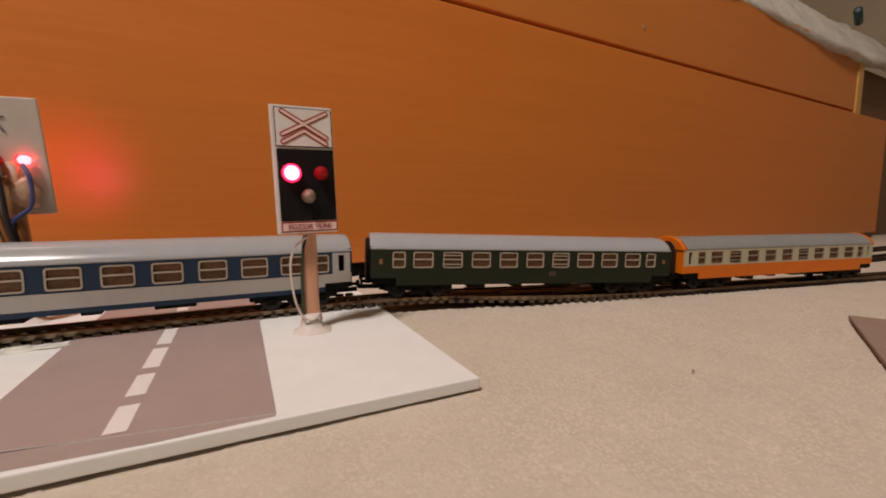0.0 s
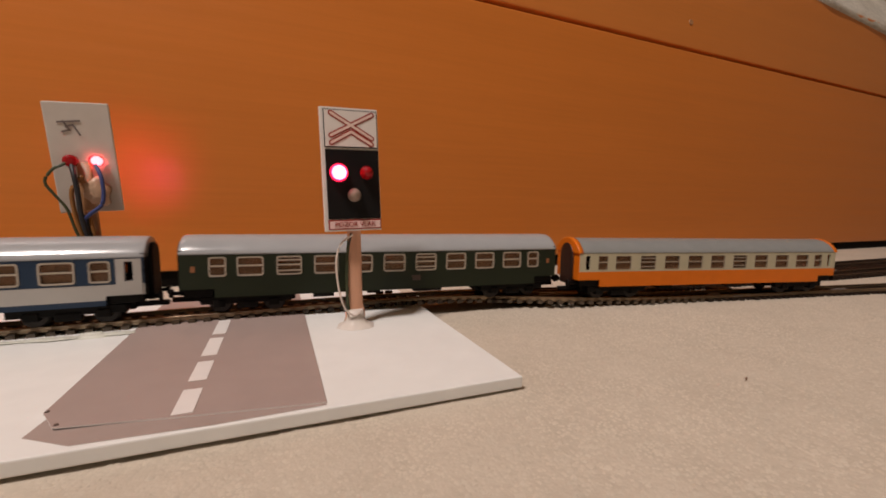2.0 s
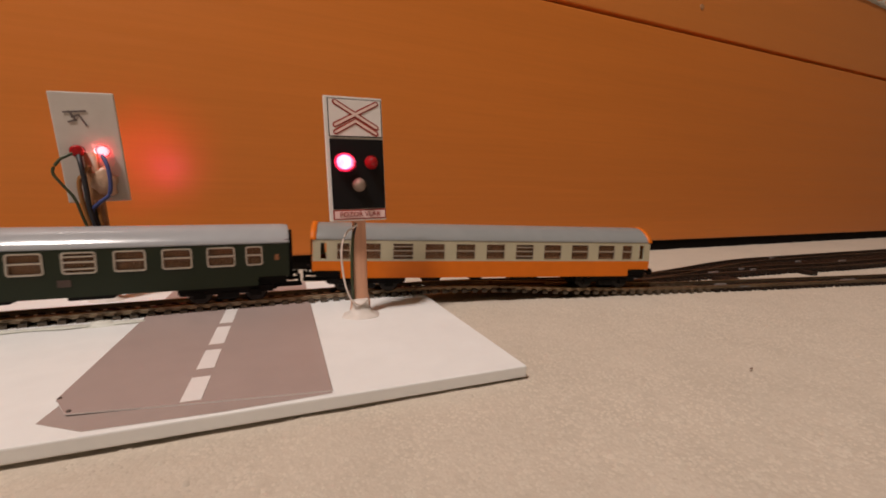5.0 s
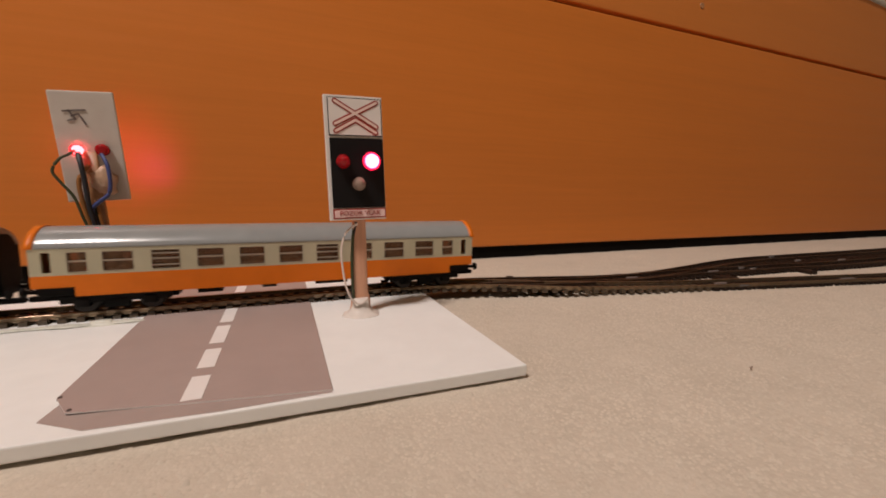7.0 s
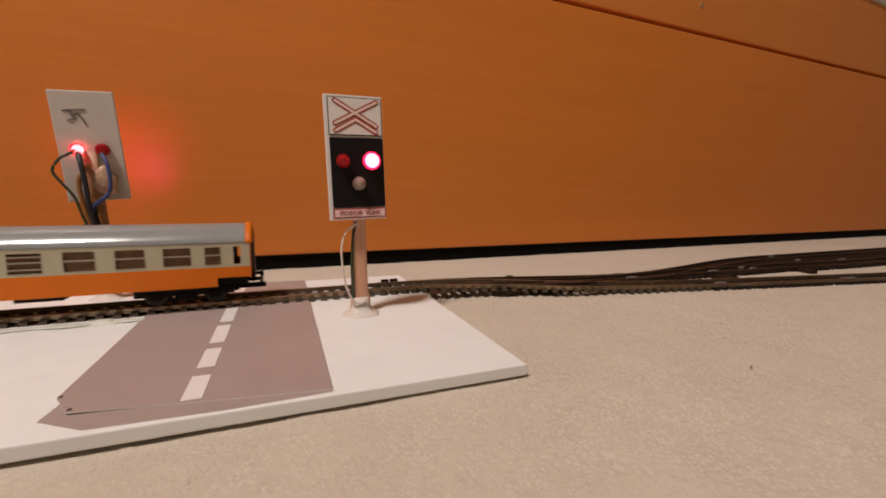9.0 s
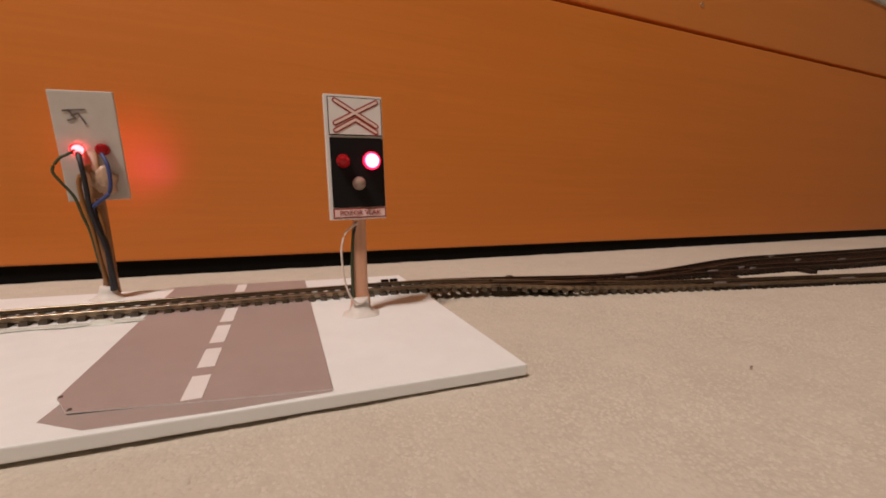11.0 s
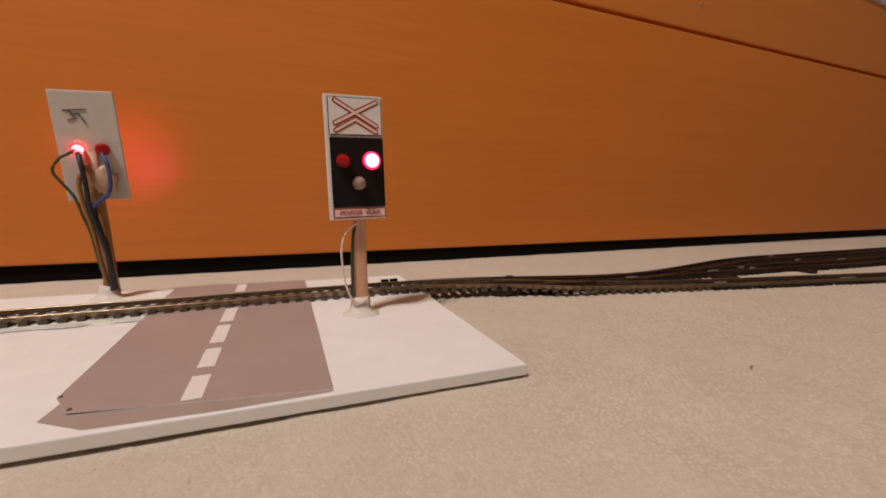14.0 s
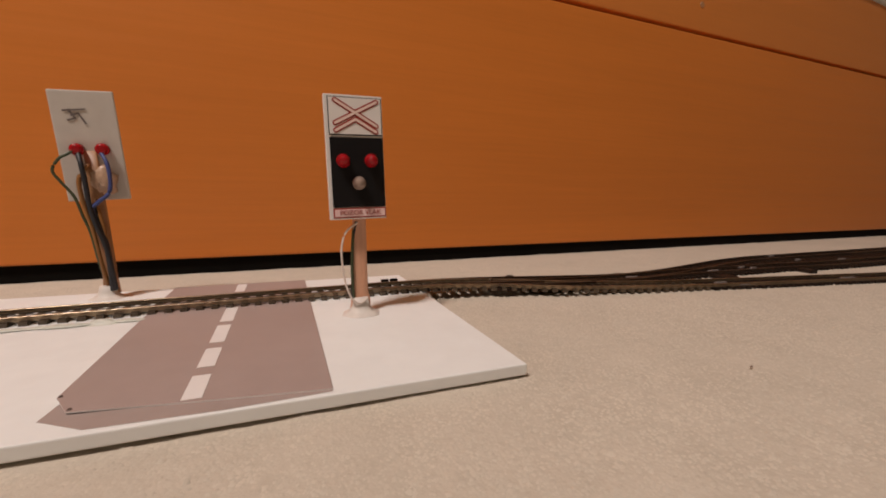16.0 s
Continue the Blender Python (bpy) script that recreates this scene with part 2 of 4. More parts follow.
def build_sofa_bed():
    bed = thing("storage_bed", "orange beech laminate storage bed with a dark gap underneath", "bed")
    part("lower_panel", box(SOFA_LEFT, SOFA_RIGHT + 0.14, SOFA_Y, SOFA_Y + 0.018, 0.0100, 0.2168, 0.0012), M_WOOD, bed, "lower front panel in orange beech laminate")
    part("upper_panel", box(SOFA_LEFT, SOFA_RIGHT, SOFA_Y + 0.004, SOFA_Y + 0.022, 0.2225, 0.318, 0.0012), M_WOOD2, bed)
    # two added black boxes fill the gaps so they read as deep shade
    part("inner_frame", box(SOFA_LEFT + 0.01, SOFA_RIGHT - 0.02, SOFA_Y + 0.024, SOFA_Y + 0.05, 0.0, 0.312), M_GAP_SHADE, bed, "black backing that stands in for shade behind the panels")
    part("plinth", box(SOFA_LEFT + 0.002, SOFA_RIGHT - 0.004, SOFA_Y + 0.0025, SOFA_Y + 0.0235, -0.0005, 0.0098), M_GAP_SHADE, bed, "black strip that stands in for shade under the panel")
    part("body", box(SOFA_LEFT + 0.005, SOFA_RIGHT - 0.004, SOFA_Y + 0.05, SOFA_Y + 0.85, 0.012, 0.312), M_WOOD2, bed)
    part("end_box", box(SOFA_RIGHT + 0.001, 1.30, SOFA_Y + 0.026, SOFA_Y + 0.85, -0.0005, 0.312, 0.003), M_EDGEDARK, bed, "brown wooden end box beside the panels")
    part("mattress", box(SOFA_LEFT + 0.01, SOFA_RIGHT - 0.01, SOFA_Y + 0.13, SOFA_Y + 0.84, 0.312, 0.455, 0.02), M_FLEECE, bed, "cream mattress under the blanket")
    part("edge_band", box(SOFA_RIGHT + 0.0005, SOFA_RIGHT + 0.020, SOFA_Y + 0.002, SOFA_Y + 0.0255, 0.205, 0.3115, 0.001), M_EDGE, bed, "pale end edge band")
    bm = bmesh.new()
    bm_tube(bm, [(0, 0, 0), (0, -0.0012, 0)], [0.0032, 0.0026], 14)
    part("screw_cap", bm, M_STICK2, bed, "round screw cap", pose(0.415, SOFA_Y + 0.0045, 0.248))


def build_blanket():
    bm = bmesh.new()
    nx, ny = 150, 40
    grid = []
    for j in range(ny):
        row = []
        for i in range(nx):
            x = SOFA_LEFT + (1.32 - SOFA_LEFT) * i / (nx - 1)
            u = j / (ny - 1)
            if u < 0.5:
                k = u / 0.5
                y = SOFA_Y + 0.003 + 0.125 * k
                z = 0.3175 - 0.008 * max(0, x - 0.62) + 0.150 * k ** 0.8
            else:
                k = (u - 0.5) / 0.5
                y, z = SOFA_Y + 0.128 + 0.75 * k, 0.4675 + 0.02 * min(1, k * 6)
            hang = min(1, max(0, (x - 0.62) / 0.25)) * min(1, max(0, (1.15 - x) / 0.2))
            if u < 0.25:
                hang *= (1 - u / 0.25) ** 2
                y, z = y - 0.009 * hang, z - 0.010 * hang
            w = noise.noise((x * 11, y * 11, z * 11)) * 0.008 + noise.noise((x * 45, y * 45, z * 45)) * 0.004 + noise.noise((x * 150, y * 150, z * 150)) * 0.0016
            row.append(bm.verts.new((x, y - w * 0.7, z + w * (0.3 if u < 0.05 else 1))))
        grid.append(row)
    for a, b in zip(grid, grid[1:]):
        for i in range(nx - 1):
            bm.faces.new((a[i], a[i + 1], b[i + 1], b[i])).smooth = True
    ob = part("blanket", bm, M_FLEECE)
    mod = ob.modifiers.new("thick", "SOLIDIFY")
    mod.thickness = 0.010
    tagged(ob, "cream fleece blanket lying rumpled on the bed edge", "blanket")


def build_side_things():
    bm = bmesh.new()
    bm_tube(bm, [(-0.030, 0, 0), (-0.028, 0, 0), (0.028, 0, 0), (0.031, 0, 0)], [0.004, 0.0075, 0.0075, 0.004], 14)
    tagged(part("plastic_handle", bm, M_TEAL, at=pose(1.215, 0.398, 0.462, 0, 8, 15)), "dark teal plastic handle lying on a cream blanket", "handle")
    # brown card on the carpet, turned
    bm = bmesh.new()
    bm_box(bm, -0.11, 0, -0.16, 0, 0, 0.0016, 0.0004)
    tagged(part("brown_card", bm, M_BROWN, at=pose(0.266, 0.0785, 0.0008, 0, 0, 24)), "brown cardboard sheet lying flat on carpet", "cardboard")
    cab = thing("dark_cabinet", "dark brown wooden cabinet standing beyond the bed", "cabinet")
    part("body", box(1.55, 1.95, 0.60, 1.1, 0, 0.36, 0.004), M_DARKWOOD, cab)
    part("top", box(1.53, 1.97, 0.58, 1.12, 0.36, 0.38, 0.003), M_DARKWOOD, cab)
    # floor lamp that lights the scene
    lamp = thing("floor_lamp", "floor lamp with an open white shade behind the camera", "lamp", at=pose(LAMP_AT[0] - 0.35, LAMP_AT[1] - 0.2, 0))
    part("foot", bm_tube(bmesh.new(), [(0, 0, 0), (0, 0, 0.02), (0, 0, 0.03)], [0.14, 0.14, 0.03], 24), M_CHASSIS, lamp)
    part("pole", bm_tube(bmesh.new(), [(0, 0, 0.02), (0, 0, 1.88), (0.1, 0.06, 1.93), (0.33, 0.19, 1.88)], 0.011, 12), M_CHASSIS, lamp)
    rings = [[(0.35 + math.cos(2 * math.pi * i / 24) * q, 0.2 + math.sin(2 * math.pi * i / 24) * q, z) for i in range(24)] for q, z in ((0.02, 1.88), (0.12, 1.85), (0.18, 1.75), (0.177, 1.75), (0.115, 1.845), (0.01, 1.87))]
    part("shade", bm_rings(bmesh.new(), rings, caps=False), M_PLASTIC, lamp, "white bowl shade")


# ---------------------------------------------------------------- crossing board
BOARD_Z = 0.004
BOARD_TURN = -1.72


def build_board():
    """Its own axes: x along the front edge, y into the depth, origin at the front right corner."""
    top = thing("crossing_board", "white foam board with a printed grey road across it", "board", at=pose(0.067, 0.095, 0, 0, 0, BOARD_TURN))
    bm = box(-0.205, 0, 0, 0.1425, 0.0006, BOARD_Z, 0.0004)
    part("base", bm, M_CARD, top)
    # the printed sheet: lower layer that shows in front, road layer with a curled corner above it
    def sheet(name, outline, z, thick, curl, mat, label):
        bm = bmesh.new()
        face = bm.faces.new([bm.verts.new((x, y, z)) for x, y in outline])
        for axis, lo, hi, n in ((0, -0.118, -0.050, 18), (1, -0.002, 0.142, 36)):
            for i in range(1, n):
                co = [0, 0, 0]
                co[axis] = lo + (hi - lo) * i / n
                no = [0, 0, 0]
                no[axis] = 1
                bmesh.ops.bisect_plane(bm, geom=bm.verts[:] + bm.edges[:] + bm.faces[:], plane_co=co, plane_no=no)
        for v in bm.verts:
            d = math.hypot(v.co.x + 0.112, v.co.y - 0.014)
            lift = curl * max(0, 1 - d / 0.026) ** 2
            v.co += Vector((1.1 * lift, -2.7 * lift, lift))
        r = bmesh.ops.extrude_face_region(bm, geom=bm.faces[:])
        for v in r["geom"]:
            if isinstance(v, bmesh.types.BMVert):
                v.co.z += thick
        bm.normal_update()
        for f in bm.faces:
            f.material_index = 1 if abs(f.normal.z) < 0.5 else 0
        return part(name, bm, [mat, M_LINE], top, label)

    sheet("backing_sheet", [(-0.0545, 0.0016), (-0.0545, 0.060), (-0.1090, 0.060), (-0.1140, 0.0085), (-0.1040, 0.0018), (-0.0780, 0.0008)], BOARD_Z + 0.00005, 0.0001, 0.0, M_ROAD2, "greyish lower paper layer")
    sheet("road_sheet", [(-0.0543, 0.0025), (-0.0545, 0.1422), (-0.1168, 0.1422), (-0.1150, 0.0195), (-0.1100, 0.0108), (-0.0870, 0.0070)], BOARD_Z + 0.00016, 0.00025, 0.0005, M_ROAD, "printed grey road sheet with a lifted corner")
    for x, y, rise in ((-0.1141, 0.0190, 0.0005), (-0.1094, 0.0110, 0.0006)):
        part("corner_mark", bm_tube(bmesh.new(), [(x, y, BOARD_Z + rise - 0.0003), (x, y, BOARD_Z + rise + 0.00045)], [0.0007, 0.0004], 10), M_DARKWOOD, top, "small brown scorch mark")
    for y0, y1 in ((0.0080, 0.0218), (0.0275, 0.0425), (0.0478, 0.0668), (0.0715, 0.0915), (0.1225, 0.1400)):
        part("road_dash", box(-0.0880, -0.0836, y0, y1, BOARD_Z + 0.00042, BOARD_Z + 0.00052), M_LINE, top)


# ---------------------------------------------------------------- track
# Centre line: straight, a curve towards the room, a short straight, a curve back.
TRACK_Y, BEND_X, R1, TH1, L1, R2, TH2 = 0.1984, 0.0524, 0.2087, 0.3253, 0.0283, 0.0553, 0.1363
# The track rides level over the board, then sinks to the carpet as a slack ramp.
RAMP_X = (0.050, 0.080, 0.110, 0.135, 0.160, 0.185, 0.215, 0.260)
RAMP_Z = (0.0072, 0.0070, 0.0065, 0.0056, 0.0047, 0.0038, 0.0031, 0.0030)


def track_point(s):
    """Centre point and heading at s metres past the start of the bend."""
    if s < 0:
        return BEND_X + s, TRACK_Y, 0.0
    a = min(s / R1, TH1)
    x, y = BEND_X + R1 * math.sin(a), TRACK_Y - R1 * (1 - math.cos(a))
    s -= a * R1
    if s > 0:
        step = min(s, L1)
        x, y = x + step * math.cos(a), y - step * math.sin(a)
        s -= step
    h = -a
    if s > 0:
        b = min(s / R2, TH2)
        x, y = x + R2 * (math.sin(h + b) - math.sin(h)), y + R2 * (math.cos(h) - math.cos(h + b))
        s, h = s - b * R2, h + b
    if s > 0:
        x, y = x + s * math.cos(h), y + s * math.sin(h)
    return x, y, h


def rail_height(x):
    return float(np.interp(x, RAMP_X, RAMP_Z))


BRANCH = [(0.050, 0.1985), (0.090, 0.1975), (0.130, 0.1945), (0.190, 0.1905), (0.235, 0.1920), (0.284, 0.2005), (0.324, 0.2085), (0.375, 0.2145), (0.448, 0.2130), (0.613, 0.2090), (1.1, 0.198)]
MIDDLE = [(0.110, 0.190), (0.150, 0.1860), (0.200, 0.1875), (0.250, 0.1900), (0.300, 0.1865), (0.360, 0.1822), (0.478, 0.1728), (1.1, 0.156)]


def build_track(name, label, line, metal):
    """line: (x, y, heading) every 2.5 mm or so."""
    tr = thing(name, label, "track")
    for side in (-0.0066, 0.0066):
        rings = []
        for x, y, h in line:
            z = rail_height(x)
            nx, ny = -math.sin(h), math.cos(h)
            ring = []
            for w, d in ((-0.0008, -0.0019), (0.0008, -0.0019), (0.0004, -0.0012), (0.0004, -0.0006), (0.0006, -0.0004), (0.0006, 0), (-0.0006, 0), (-0.0006, -0.0004), (-0.0004, -0.0006), (-0.0004, -0.0012)):
                ring.append((x + nx * (side + w), y + ny * (side + w), z + d))
            rings.append(ring)
        part("rail", bm_rings(bmesh.new(), rings), metal, tr, "dull brown metal rail")
    return tr


def line_of(fn, a, b, step=0.003):
    n = int((b - a) / step)
    return [fn(a + (b - a) * i / n) for i in range(n + 1)]


def branch_line(points):
    pts = smooth_path([(x, y, 0) for x, y in points], 12)
    out = []
    for i, p in enumerate(pts):
        d = pts[min(i + 1, len(pts) - 1)] - pts[max(i - 1, 0)]
        out.append((p.x, p.y, math.atan2(d.y, d.x)))
    return out


def resample(line, step):
    out, left = [line[0]], step
    for (x0, y0, h0), (x1, y1, h1) in zip(line, line[1:]):
        d = math.hypot(x1 - x0, y1 - y0)
        while left <= d:
            k = left / d
            out.append((x0 + (x1 - x0) * k, y0 + (y1 - y0) * k, h0 + (h1 - h0) * k))
            left += step
        left -= d
    return out


def build_tracks():
    main = line_of(track_point, -0.90, 1.0)
    a = build_track("curved_track", "brown plastic model railway track across the crossing board", main, M_RAIL)
    b = build_track("branch_track", "brown plastic model railway branch track on carpet", branch_line(BRANCH), M_RAIL2)
    c = build_track("siding_track", "brown plastic model railway siding track on carpet", branch_line(MIDDLE), M_RAIL2)
    return (a, resample(main, 0.0055)), (b, resample(branch_line(BRANCH), 0.0055)), (c, resample(branch_line(MIDDLE), 0.0055))


# ---------------------------------------------------------------- coaches
# Coach axes: x along the coach, y across (near side is -y), z up from the rail top.
C_LEN, C_HALF = 0.1731, 0.0118
EAVE, CREST, SKIRT = 0.0255, 0.0324, 0.0072
WIN_Z0, WIN_Z1 = 0.0162, 0.0235
BIG = [(-0.0608 + 0.0152 * k, 0.0094) for k in range(9)]
OPENINGS = sorted(BIG + [(-0.0730, 0.0057), (0.0730, 0.0057)])
DOORS = [(-0.0818, 0.0026), (0.0818, 0.0026)]


def plates(bm, holes, x0, x1, z0, z1, y0, y1, hz0, hz1, slot=0):
    """A wall plate with rectangular holes."""
    bm_box(bm, x0, x1, y0, y1, z0, hz0, 0, slot)
    bm_box(bm, x0, x1, y0, y1, hz1, z1, 0, slot)
    x = x0
    for c, w in holes:
        bm_box(bm, x, c - w / 2, y0, y1, hz0, hz1, 0, slot)
        x = c + w / 2
    bm_box(bm, x, x1, y0, y1, hz0, hz1, 0, slot)


def rounded_frame(bm, x0, x1, z0, z1, radius, width, y0, y1):
    """A flat window frame with rounded corners."""
    def loop(inset, y):
        r = max(0.0002, radius - 0.5 * inset)
        pts = []
        for cx, cz, a in ((x1 - inset - r, z1 - inset - r, 0), (x0 + inset + r, z1 - inset - r, 90), (x0 + inset + r, z0 + inset + r, 180), (x1 - inset - r, z0 + inset + r, 270)):
            for i in range(5):
                q = radians(a + 22.5 * i)
                pts.append((cx + r * math.cos(q), y, cz + r * math.sin(q)))
        return pts
    loops = [[bm.verts.new(p) for p in loop(i, y)] for i, y in ((0, y1), (0, y0), (width, y0), (width, y1))]
    for a, b in zip(loops, loops[1:] + loops[:1]):
        for i in range(20):
            bm.faces.new((a[i], a[(i + 1) % 20], b[(i + 1) % 20], b[i]))


def roof_ring(x, wide, tall):
    """A low arc with a short upright lip at each eave."""
    rise, half = (CREST - EAVE) * tall, C_HALF * wide
    rad = (half * half + rise * rise) / (2 * rise)
    top = math.asin(min(1, half / rad))
    pts = [(x, -half, EAVE - 0.0006)]
    for i in range(17):
        a = -top + 2 * top * i / 16
        pts.append((x, rad * math.sin(a), EAVE + rise - rad * (1 - math.cos(a))))
    return pts + [(x, half, EAVE - 0.0006)]


def build_coach(name, label, upper, lower, line_z, framed, door_mat, band=None, end_mat=None):
    co = thing(name, label, "train coach", "train coaches")
    h = C_LEN / 2
    holes = sorted(OPENINGS + (DOORS if framed != "green" else []))
    for sign in (-1, 1):
        y0, y1 = (-C_HALF, -C_HALF + 0.0011) if sign < 0 else (C_HALF - 0.0011, C_HALF)
        bm = bmesh.new()
        plates(bm, holes, -h, h, line_z, EAVE, y0, y1, WIN_Z0, WIN_Z1)
        part("upper_side", bm, upper, co)
        bm = bmesh.new()
        bm_box(bm, -h, h, y0, y1, 0.0108, line_z)
        bm_box(bm, -h + 0.0123, h - 0.0123, y0, y1, SKIRT if not band else band, 0.0108)
        part("lower_side", bm, lower, co)
        if band:
            part("skirt_band", box(-h + 0.0123, h - 0.0123, y0, y1, SKIRT, band), upper, co, "dark lower band")
        if door_mat:
            for e in (-1, 1):
                bm = bmesh.new()
                xc = e * 0.0818
                yy0, yy1 = sorted((sign * C_HALF, sign * (C_HALF + 0.0004)))
                bm_box(bm, xc - 0.0040, xc - 0.0013, yy0, yy1, 0.0110, 0.0245)
                bm_box(bm, xc + 0.0013, xc + 0.0040, yy0, yy1, 0.0110, 0.0245)
                bm_box(bm, xc - 0.0013, xc + 0.0013, yy0, yy1, 0.0110, WIN_Z0)
                bm_box(bm, xc - 0.0013, xc + 0.0013, yy0, yy1, WIN_Z1, 0.0245)
                part("door", bm, door_mat, co, "light grey coach door")
        for k, (c, w) in enumerate(OPENINGS):
            bm = bmesh.new()
            t, proud = (0.0004, 0.0003) if framed != "orange" else (0.00035, 0.00012)
            fy0, fy1 = sorted((sign * (C_HALF - 0.0006), sign * (C_HALF + proud)))
            a0, a1, b0, b1 = c - w / 2, c + w / 2, WIN_Z0, WIN_Z1
            g = t if framed != "orange" else 0.0
            inner = t * (0.40 if framed != "orange" else 0.3)
            rounded_frame(bm, a0 - g, a1 + g, b0 - g, b1 + g, 0.0011 if framed != "orange" else 0.0006, g + inner, fy0, fy1)
            mid = b0 + (b1 - b0) * 0.54
            bm_box(bm, a0, a1, fy0, fy1, mid - 0.0003, mid + 0.0003)
            if k in (2, 6) and framed != "blue":
                bm_box(bm, a0, a1, fy0, fy1, b1 - 0.0016, b1 - 0.0011)
                bm_box(bm, a0, a1, fy0, fy1, b0 + 0.0012, b0 + 0.0017)
            win = part("window", bm, M_FRAME if framed != "orange" else M_BAR, co)
            py = sign * (C_HALF - 0.0009)
            pane = part("pane", box(a0, a1, py - 0.0001, py + 0.0001, b0, b1), M_GLASS, win)
            pane.visible_shadow = False
    # roof: curved shell that drops at both ends
    rings = []
    for x, wd, tl in ((-h - 0.0003, 0.985, 0.93), (-h + 0.0002, 1.0, 0.965), (-h + 0.0020, 1.01, 0.99), (-h + 0.005, 1.015, 1.0),
                      (h - 0.005, 1.015, 1.0), (h - 0.0020, 1.01, 0.99), (h - 0.0002, 1.0, 0.965), (h + 0.0003, 0.985, 0.93)):
        rings.append(roof_ring(x, wd, tl))
    part("roof", bm_rings(bmesh.new(), rings), M_ROOF2 if framed == "orange" else M_ROOF, co, "grey curved roof")
    for e in (-1, 1):
        x0, x1 = sorted((e * (h - 0.0012), e * (h + 0.0003)))
        part("end_wall", box(x0, x1, -C_HALF + 0.0004, C_HALF - 0.0004, 0.0105, EAVE + 0.001, 0.0003), end_mat or lower, co)
        if framed == "orange":
            # painted hoop round the roof's end
            hoop = [roof_ring(e * (h + q), wd, tl) for q, wd, tl in ((-0.0016, 1.03, 1.04), (0.0008, 1.03, 1.03), (0.0010, 1.00, 0.97))]
            part("end_hoop", bm_rings(bmesh.new(), hoop), M_ORANGE, co, "orange painted hoop at the roof end")
        # arched corridor connection
        pts = []
        for i in range(13):
            a = math.pi * i / 12
            pts.append((0, -0.0062 * math.cos(a), 0.0235 + 0.0062 * math.sin(a)))
        ring0 = [(e * (h - 0.0002), y, z) for _, y, z in [(0, -0.0062, 0.0075)] + pts + [(0, 0.0062, 0.0075)]]
        ring1 = [(e * (h + (0.0018 if framed != "orange" else 0.0014)), y * 0.96, z) for _, y, z in ring0]
        part("corridor_connection", bm_rings(bmesh.new(), [ring0, ring1]), M_CHASSIS if framed != "orange" else M_HOOD, co, "dark corridor connection")
        for yb in (-0.0073, 0.0073):
            bm = bmesh.new()
            bm_tube(bm, [(e * (h - 0.001), yb, 0.0088), (e * (h + 0.0035), yb, 0.0088), (e * (h + 0.0036), yb, 0.0088), (e * (h + 0.0046), yb, 0.0088)], [0.0008, 0.0008, 0.0019, 0.0018], 10)
            part("buffer", bm, M_CHASSIS, co)
        part("coupling", box(*sorted((e * (h - 0.006), e * (h + 0.0056))), -0.0012, 0.0012, 0.0038, 0.0058, 0.0004), M_CHASSIS, co)
        # bogie
        bx = e * 0.0625
        bm = bmesh.new()
        for yb in (-0.0088, 0.0088):
            bm_box(bm, bx - 0.0175, bx + 0.0175, yb - 0.0010, yb + 0.0010, 0.0040, 0.0072, 0.0004)
            for k in (-0.0105, 0.0105):
                bm_box(bm, bx + k - 0.0022, bx + k + 0.0022, yb - 0.0016, yb + 0.0016, 0.0026, 0.0058, 0.0005)
            bm_box(bm, bx - 0.0040, bx + 0.0040, yb - 0.0015, yb + 0.0015, 0.0020, 0.0052, 0.0006)
        bm_box(bm, bx - 0.0045, bx + 0.0045, -0.0088, 0.0088, 0.0048, 0.0085)
        bm_box(bm, bx - 0.0190, bx + 0.0190, -0.0044, 0.0044, 0.0036, 0.0098, 0.0005)
        bm_box(bm, bx - 0.0175, bx - 0.0158, -0.0088, 0.0088, 0.0045, 0.0065)
        bm_box(bm, bx + 0.0158, bx + 0.0175, -0.0088, 0.0088, 0.0045, 0.0065)
        bogie = part("bogie", bm, M_CHASSIS, co, "black plastic bogie")
        for k in (-0.0105, 0.0105):
            bm = bmesh.new()
            for yb in (-1, 1):
                bm_tube(bm, [(0, yb * 0.0052, 0), (0, yb * 0.0058, 0), (0, yb * 0.0059, 0), (0, yb * 0.0074, 0)], [0.0046, 0.0046, 0.0040, 0.0039], 20)
            bm_tube(bm, [(0, -0.008, 0), (0, 0.008, 0)], 0.0007, 8)
            part("wheelset", bm, M_WHEEL, bogie, "dark metal wheelset", pose(bx + k, 0, 0.0040))
        part("end_step", box(*sorted((e * (h - 0.0115), e * (h - 0.001))), -C_HALF + 0.0012, C_HALF - 0.0012, 0.0075, 0.0112, 0.0003), M_CHASSIS, co)
    # floor and underframe boxes
    bm = bmesh.new()
    bm_box(bm, -h + 0.002, h - 0.002, -C_HALF + 0.0012, C_HALF - 0.0012, 0.0100, 0.0116)
    bm_box(bm, -0.030, 0.030, -0.0020, 0.0020, 0.0060, 0.0100)
    part("underframe", bm, M_CHASSIS, co, "black underframe")
    for x0, x1, z in ((-0.036, -0.027, 0.0050), (-0.012, -0.006, 0.0056), (0.010, 0.024, 0.0054)):
        part("equipment_box", box(x0, x1, -0.0095, 0.0060, z, 0.0102, 0.0004), M_CHASSIS, co)
    # compartments seen through the windows
    bm = bmesh.new()
    for k in range(10):
        x = -0.0684 + 0.0152 * k
        bm_box(bm, x - 0.0004, x + 0.0004, -0.0050, C_HALF - 0.0013, 0.0116, 0.0182)
        for e in (-1, 1):
            bm_box(bm, *sorted((x + e * 0.0004, x + e * 0.0042)), -0.0060, C_HALF - 0.0016, 0.0116, 0.0148, 0.0004)
